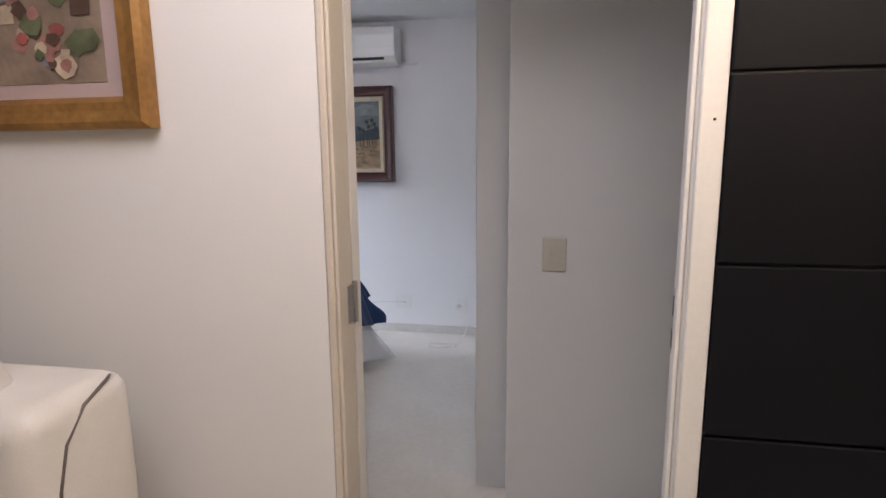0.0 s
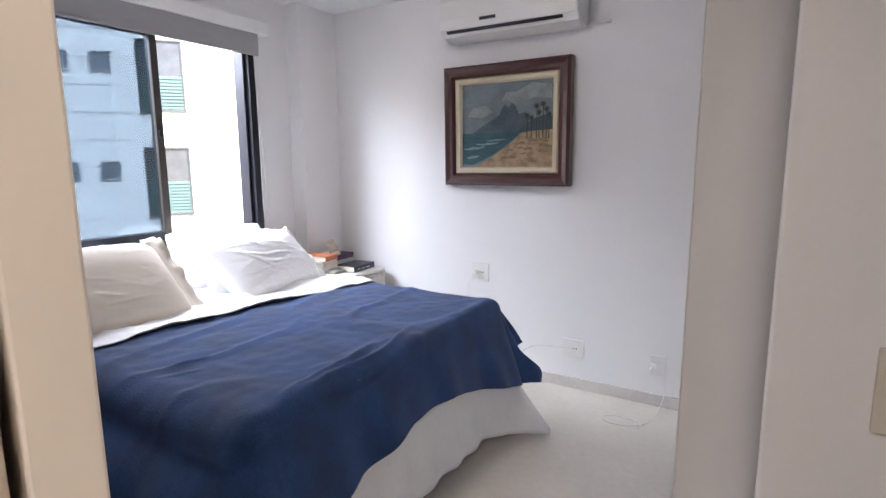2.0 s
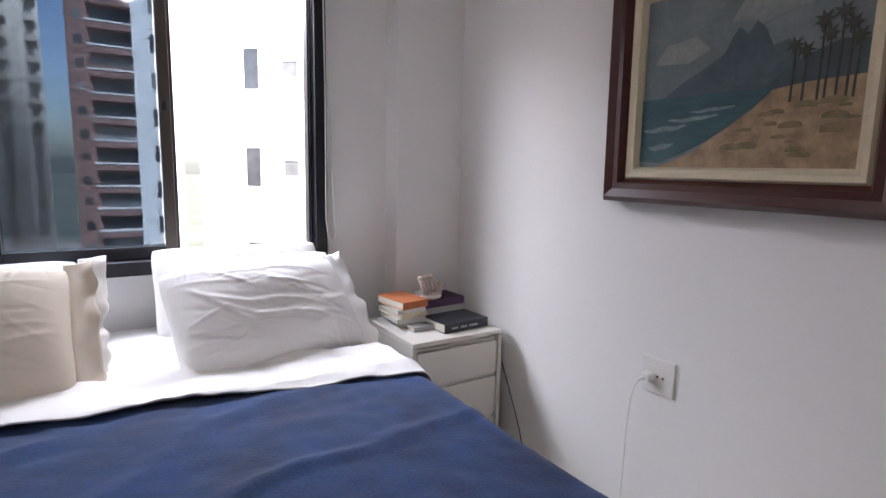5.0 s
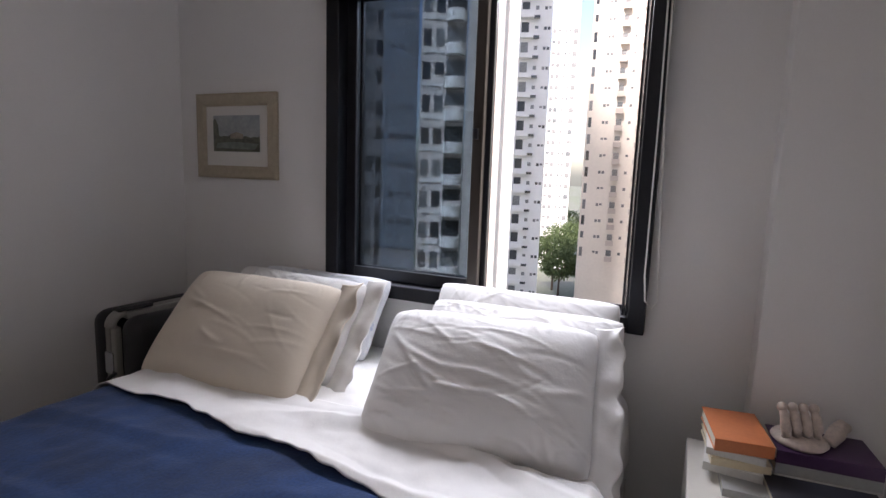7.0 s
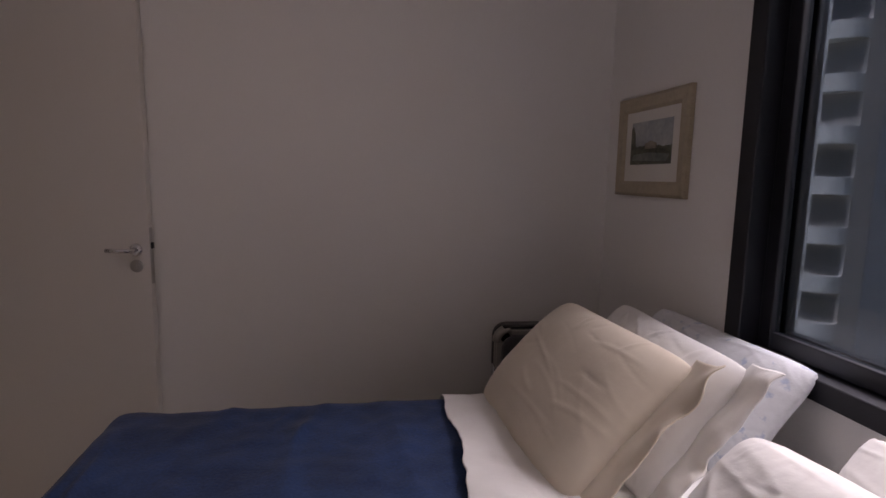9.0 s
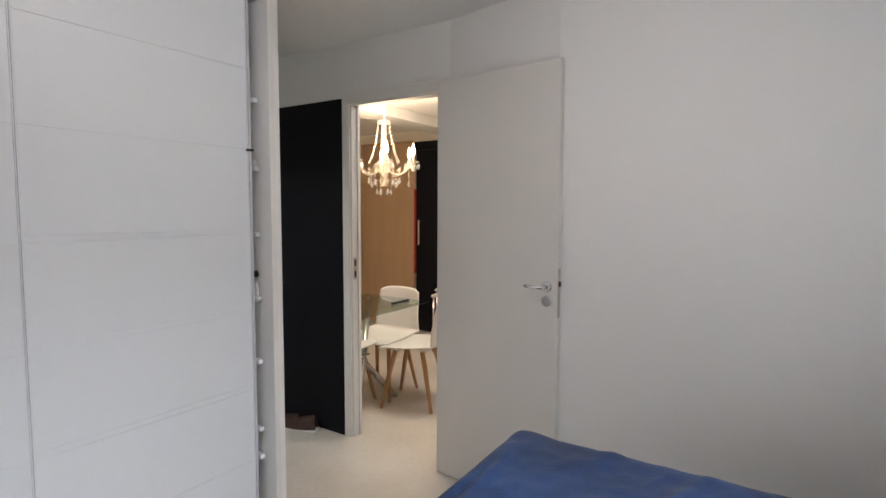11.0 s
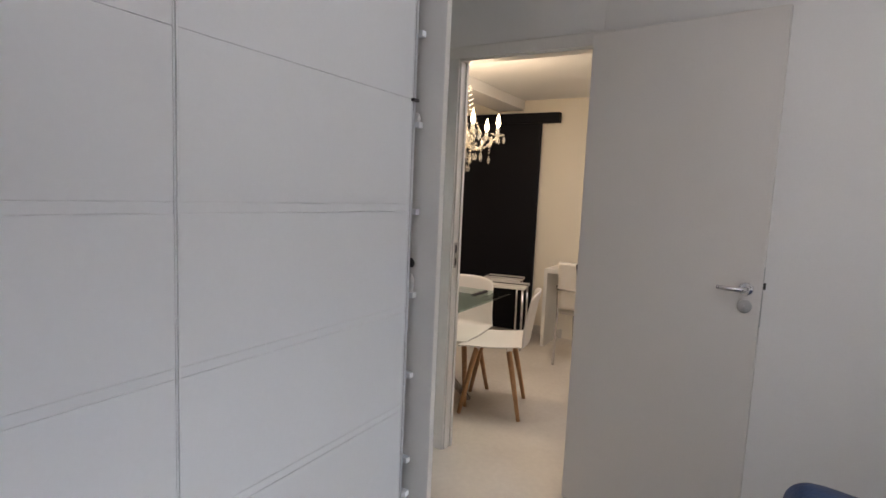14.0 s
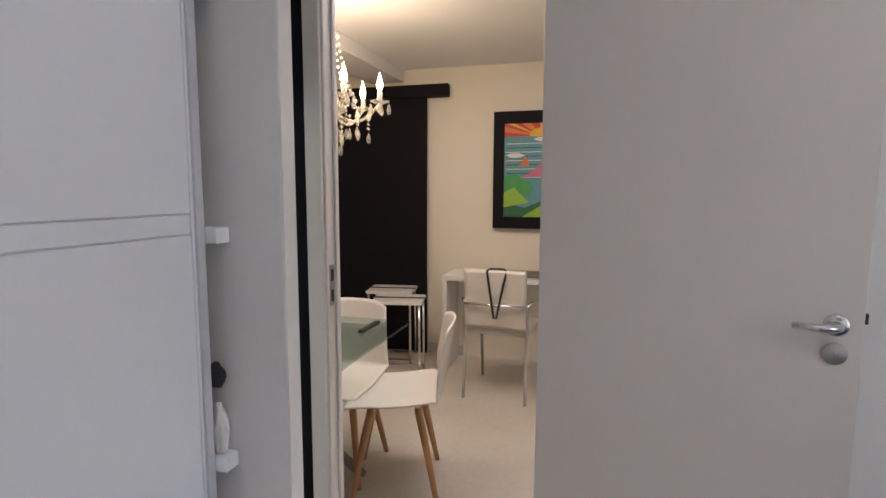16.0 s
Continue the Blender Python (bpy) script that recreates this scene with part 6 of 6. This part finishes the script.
def near_building():
    """The cream block next door: broad wall with grooves, small square windows and shuttered windows."""
    a = radians(50)
    D = 15.9
    at = (0.8 - math.sin(a) * D, 0.7 + math.cos(a) * D)
    t = thing("apartment_building", "cream neighbouring block with small square windows and green shutters", "building", pose(at[0], at[1], 0, 0, 0, 50), group="towers across the street")
    # local x to the right seen from the room; the block's end lies at x = -9.5
    part("wall", boxes((-9.5, 14, 0, 12, -24, 26)), FC["cream"], t)
    part("roof", boxes((-9.7, 14.2, -0.2, 12.2, 26, 26.8)), FC["cream"], t)
    for k in range(-3, 5):
        z0 = 1.3 + k * FLOOR_H
        for x in (-6.50, -5.52, -4.54):
            w = part("window", boxes((x - 0.22, x + 0.22, -0.02, 0.05, z0 - 0.22, z0 + 0.22)), WSQ, t)
            part("window_frame", boxes((x - 0.26, x + 0.26, -0.05, 0.0, z0 - 0.265, z0 - 0.225), (x - 0.26, x + 0.26, -0.05, 0.0, z0 + 0.225, z0 + 0.265), (x - 0.265, x - 0.225, -0.05, 0, z0 - 0.225, z0 + 0.225), (x + 0.225, x + 0.265, -0.05, 0, z0 - 0.225, z0 + 0.225)), FC["grey"], w)
        for x in (-3.1,):
            zc = z0 - 0.30
            w = part("window", boxes((x - 0.52, x + 0.52, -0.02, 0.05, zc - 0.02, zc + 0.88)), WGREY, t)
            sht = part("shutter", boxes((x - 0.52, x + 0.52, -0.025, 0.0, zc - 0.93, zc - 0.03)), SHUT, w, "pale green slatted shutter")
            for q in range(10):
                part("slat", boxes((x - 0.50, x + 0.50, -0.05, -0.026, zc - 0.92 + q * 0.09, zc - 0.86 + q * 0.09)), SHUT, t)
            part("window_frame", boxes((x - 0.57, x - 0.525, -0.06, 0.02, zc - 0.95, zc + 0.90), (x + 0.525, x + 0.57, -0.06, 0.02, zc - 0.95, zc + 0.90), (x - 0.57, x + 0.57, -0.06, 0.02, zc + 0.885, zc + 0.93), (x - 0.57, x + 0.57, -0.08, 0.02, zc - 1.0, zc - 0.95)), GRF, w)
        part("window", boxes((-7.95, -7.51, -0.02, 0.05, z0 - 0.55, z0 + 0.60)), WDARK, t)
        part("window", boxes((-0.9, -0.45, -0.02, 0.05, z0 - 1.1, z0 + 0.6)), SHUT, t)
        for q in range(4):
            part("wall_groove", boxes((-9.5, -3.9, -0.012, 0.01, z0 - 1.35 + q * 0.725, z0 - 1.325 + q * 0.725)), FC["grey"], t)


near_building()
W3 = lambda w, h, s, ma, *xs: [("window", x, w, h, s, 0, ma) for x in xs]
EYE = (0.0, 2.1)
tower("pink tower with stacked white-edged balconies", 89.9, 82, 7.9, 90, 60, FC["pink"],
      [("balcony", 0.9, 5.2, 0.75, 0, 1.2, FC["pink"]), ("band", 0.9, 5.4, 0.22, 0.75, 1.3, FC["white"]), ("window", 0.9, 4.6, 1.5, 1.05, 0, WDARK), ("window", -2.7, 0.9, 1.1, 1.0, 0, WDARK)], phase=0.4, origin=(0.38, 1.84))
tower("white slab tower with narrow upright windows", 86.0, 50, 3.3, 86, 60, FC["white"], [("window", -0.26, 0.32, 1.3, 0.8, 0, WDARK)], phase=0.7, origin=(0.49, 1.70))
tower("sand coloured tower with small dark balconies", 97.4, 100, 10.2, 97, 70, FC["sand"],
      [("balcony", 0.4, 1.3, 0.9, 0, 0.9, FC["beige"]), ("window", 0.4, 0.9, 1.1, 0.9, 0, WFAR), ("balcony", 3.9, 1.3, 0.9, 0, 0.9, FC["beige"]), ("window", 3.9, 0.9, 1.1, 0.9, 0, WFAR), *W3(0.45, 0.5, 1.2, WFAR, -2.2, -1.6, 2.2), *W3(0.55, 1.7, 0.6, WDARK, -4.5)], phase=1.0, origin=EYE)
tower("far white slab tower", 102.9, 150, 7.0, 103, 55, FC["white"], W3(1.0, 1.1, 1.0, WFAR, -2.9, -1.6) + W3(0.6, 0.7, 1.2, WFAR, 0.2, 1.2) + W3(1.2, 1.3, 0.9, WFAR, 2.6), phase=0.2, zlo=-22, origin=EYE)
tower("white tower with dark recessed balconies", 106.0, 85, 5.0, 106, 62, FC["white"],
      [("balcony", -1.2, 2.0, 0.7, 0, 1.0, FC["white"]), ("window", -1.5, 1.1, 1.5, 0.9, 0, WDARK), ("balcony", 0.2, 0.9, 0.35, 0.0, 0.7, WDARK), *W3(0.5, 0.55, 1.3, WFAR, 0.2), *W3(0.4, 0.45, 1.3, WDARK, 1.5, 2.05)], phase=1.6, zlo=-22, origin=EYE)
tower("beige tower with a plain side wall", 111.0, 45, 2.9, 111, 66, FC["beige"], [("window", 0.75, 0.35, 0.55, 1.2, 0, WGREY), ("band", -0.3, 1.9, 0.05, 0, 0.02, FC["grey"])], phase=0.9, zlo=-22, origin=EYE)
tower("narrow white stair shaft with upright ribs", 108.4, 46, 1.3, 108, 66, FC["white"], [("band", x, 0.14, 2.9, 0, 0.25, FC["white"]) for x in (-0.55, -0.18, 0.18, 0.55)], phase=0.9, zlo=-22, origin=EYE)
tower("tower with rounded white balconies", 115.3, 50, 4.1, 115, 66, FC["brown"],
      [("curved", 1.1, 1.9, 1.0, 0, 1.2, FC["white"]), ("window", 1.1, 1.7, 1.5, 1.0, 0, WGREY), ("window", -0.35, 0.8, 1.5, 0.8, 0, WDARK), ("window", -1.5, 0.7, 1.5, 0.8, 0, WDARK), ("band", -0.9, 1.9, 0.25, 0.2, 0.12, FC["white"])], phase=0.3, zlo=-22, origin=EYE)
tower("pale tower with rows of small square windows", 119.7, 55, 3.45, 119.7, 64, FC["paleblue"], W3(0.42, 0.42, 1.2, WDARK, -0.75, 0.15, 1.05), phase=0.6, zlo=-20, origin=EYE)
tower("brown tower with columns of tall haze-paled windows", 124.7, 56, 6.4, 124.7, 62, FC["brown"], W3(0.95, 1.6, 0.7, WFAR, -2.4, -0.3, 1.6) + [("band", -1.35, 0.25, 2.9, 0, 0.15, FC["grey"]), ("band", 0.65, 0.25, 2.9, 0, 0.15, FC["grey"]), ("window", 2.75, 0.5, 1.4, 0.8, 0, WGREY)], phase=0.5, zlo=-18, origin=EYE)
tower("plain concrete side of a tower", 130.3, 45, 3.7, 130, 62, FC["bluegrey"], [("band", 0.0, 3.6, 0.05, 0, 0.02, FC["grey"])], phase=0.2, zlo=-12, origin=EYE)
tower("building with broad rounded balconies", 136.4, 40, 5.4, 122, 50, FC["brown"],
      [("curved", 0.6, 4.2, 1.0, 0, 1.3, FC["white"]), ("window", 0.6, 3.8, 1.6, 1.0, 0, WFAR)], phase=0.8, zlo=-10, origin=EYE)
tower("grey tower far down the street", 148.0, 60, 16, 140, 50, FC["bluegrey"], W3(1.0, 1.3, 0.9, WDARK, -6, -3, 0, 3, 6), phase=0.5, zlo=-10)

# trees far below, a pool
LEAF = mat("tree_leaves", (0.095, 0.135, 0.045), 0.7, var=0.25, scale=0.6, fine=5, bump=0.2, colour2=(0.05, 0.085, 0.025))
BARK = mat("tree_bark", (0.10, 0.07, 0.05), 0.9, var=0.2, scale=2, fine=12)


def tree(at, h, r, seed):
    t = thing("tree", "leafy green street tree far below", "tree", pose(*at), group="street trees")
    bm = bmesh.new()
    tube(bm, [(0, 0, 0), (0.1, 0.05, h * 0.35), (0.15, 0.1, h * 0.6)], [0.28, 0.2, 0.12], 8)
    rnd = random.Random(seed)
    for k in range(5):
        b = rnd.uniform(0, 6.28)
        tube(bm, [(0.12, 0.08, h * (0.35 + 0.05 * k)), (r * 0.5 * math.cos(b), r * 0.5 * math.sin(b), h * 0.65), (r * 0.8 * math.cos(b), r * 0.8 * math.sin(b), h * 0.8)], [0.1, 0.06, 0.02], 6)
    part("trunk", bm, BARK, t)
    verts, faces = [], []
    for k in range(2000):
        u = Vector((rnd.gauss(0, 1), rnd.gauss(0, 1), rnd.gauss(0, 0.8)))
        u = u.normalized() * rnd.uniform(0.35, 1.0) ** 0.5 * (1 + 0.35 * noise.noise(u.normalized() * 2 + Vector((seed, 0, 0))))
        c = Vector((u.x * r, u.y * r, h * 0.72 + u.z * r * 0.8))
        q = Euler((rnd.uniform(0, 6), rnd.uniform(0, 6), rnd.uniform(0, 6))).to_matrix()
        s = rnd.uniform(0.35, 0.75)
        i = len(verts)
        verts += [c + q @ Vector(p) * s for p in ((-0.6, 0, 0), (0, -0.3, 0.08), (0.6, 0, 0), (0, 0.3, 0.08))]
        faces.append((i, i + 1, i + 2, i + 3))
    me = bpy.data.meshes.new("crown")
    me.from_pydata(verts, [], faces)
    me.materials.append(LEAF)
    o = new("crown", me)
    o.parent = t


for k, (az, dist, h, r) in enumerate(((101.2, 150, 14, 5), (101.8, 135, 13, 5), (102.3, 120, 12, 5), (101.6, 112, 10, 4), (105.7, 78, 7, 3), (106.6, 72, 7, 3), (100.9, 170, 15, 6))):
    tree((-math.sin(radians(az)) * dist, 1.3 + math.cos(radians(az)) * dist, -24), h, r, k + 1)
POOLM = mat("pool_water", (0.06, 0.30, 0.42), 0.1, var=0.05, scale=1, fine=4, bump=0.1)
px, py = -math.sin(radians(107.4)) * 77, 2.1 + math.cos(radians(107.4)) * 77
pl = thing("swimming_pool", "small blue swimming pool in the yard below", "pool", pose(px, py, -24, 0, 0, 105))
part("rim", boxes((-4, 4, -2.4, 2.4, 0, 0.25), bevel=0.05), FC["white"], pl)
part("water", boxes((-3.5, 3.5, -1.9, 1.9, 0.252, 0.262)), POOLM, pl)
ph = thing("pool_house", "low white pavilion beside the pool", "pavilion", pose(px - 5, py - 3, -24, 0, 0, 100))
part("wall", boxes((-3, 3, -2, 2, 0, 2.4)), FC["white"], ph)
part("roof", boxes((-3.4, 3.4, -2.4, 2.4, 2.4, 2.7)), FC["beige"], ph)
# bathroom floor tiles
tb = bmesh.new()
box(tb, -0.098, 0.098, -0.098, 0.098, 0.004, 0.0075, bevel=0.001, seg=1)
me_t = bpy.data.meshes.new("tile")
tb.to_mesh(me_t)
tb.free()
me_t.materials.append(BTILE)
for i in range(7):
    for j in range(10):
        o = new("tile", me_t)
        o.parent, o.location = bfl, (2.09 + 0.2 * i, 0.69 + 0.2 * j, 0)
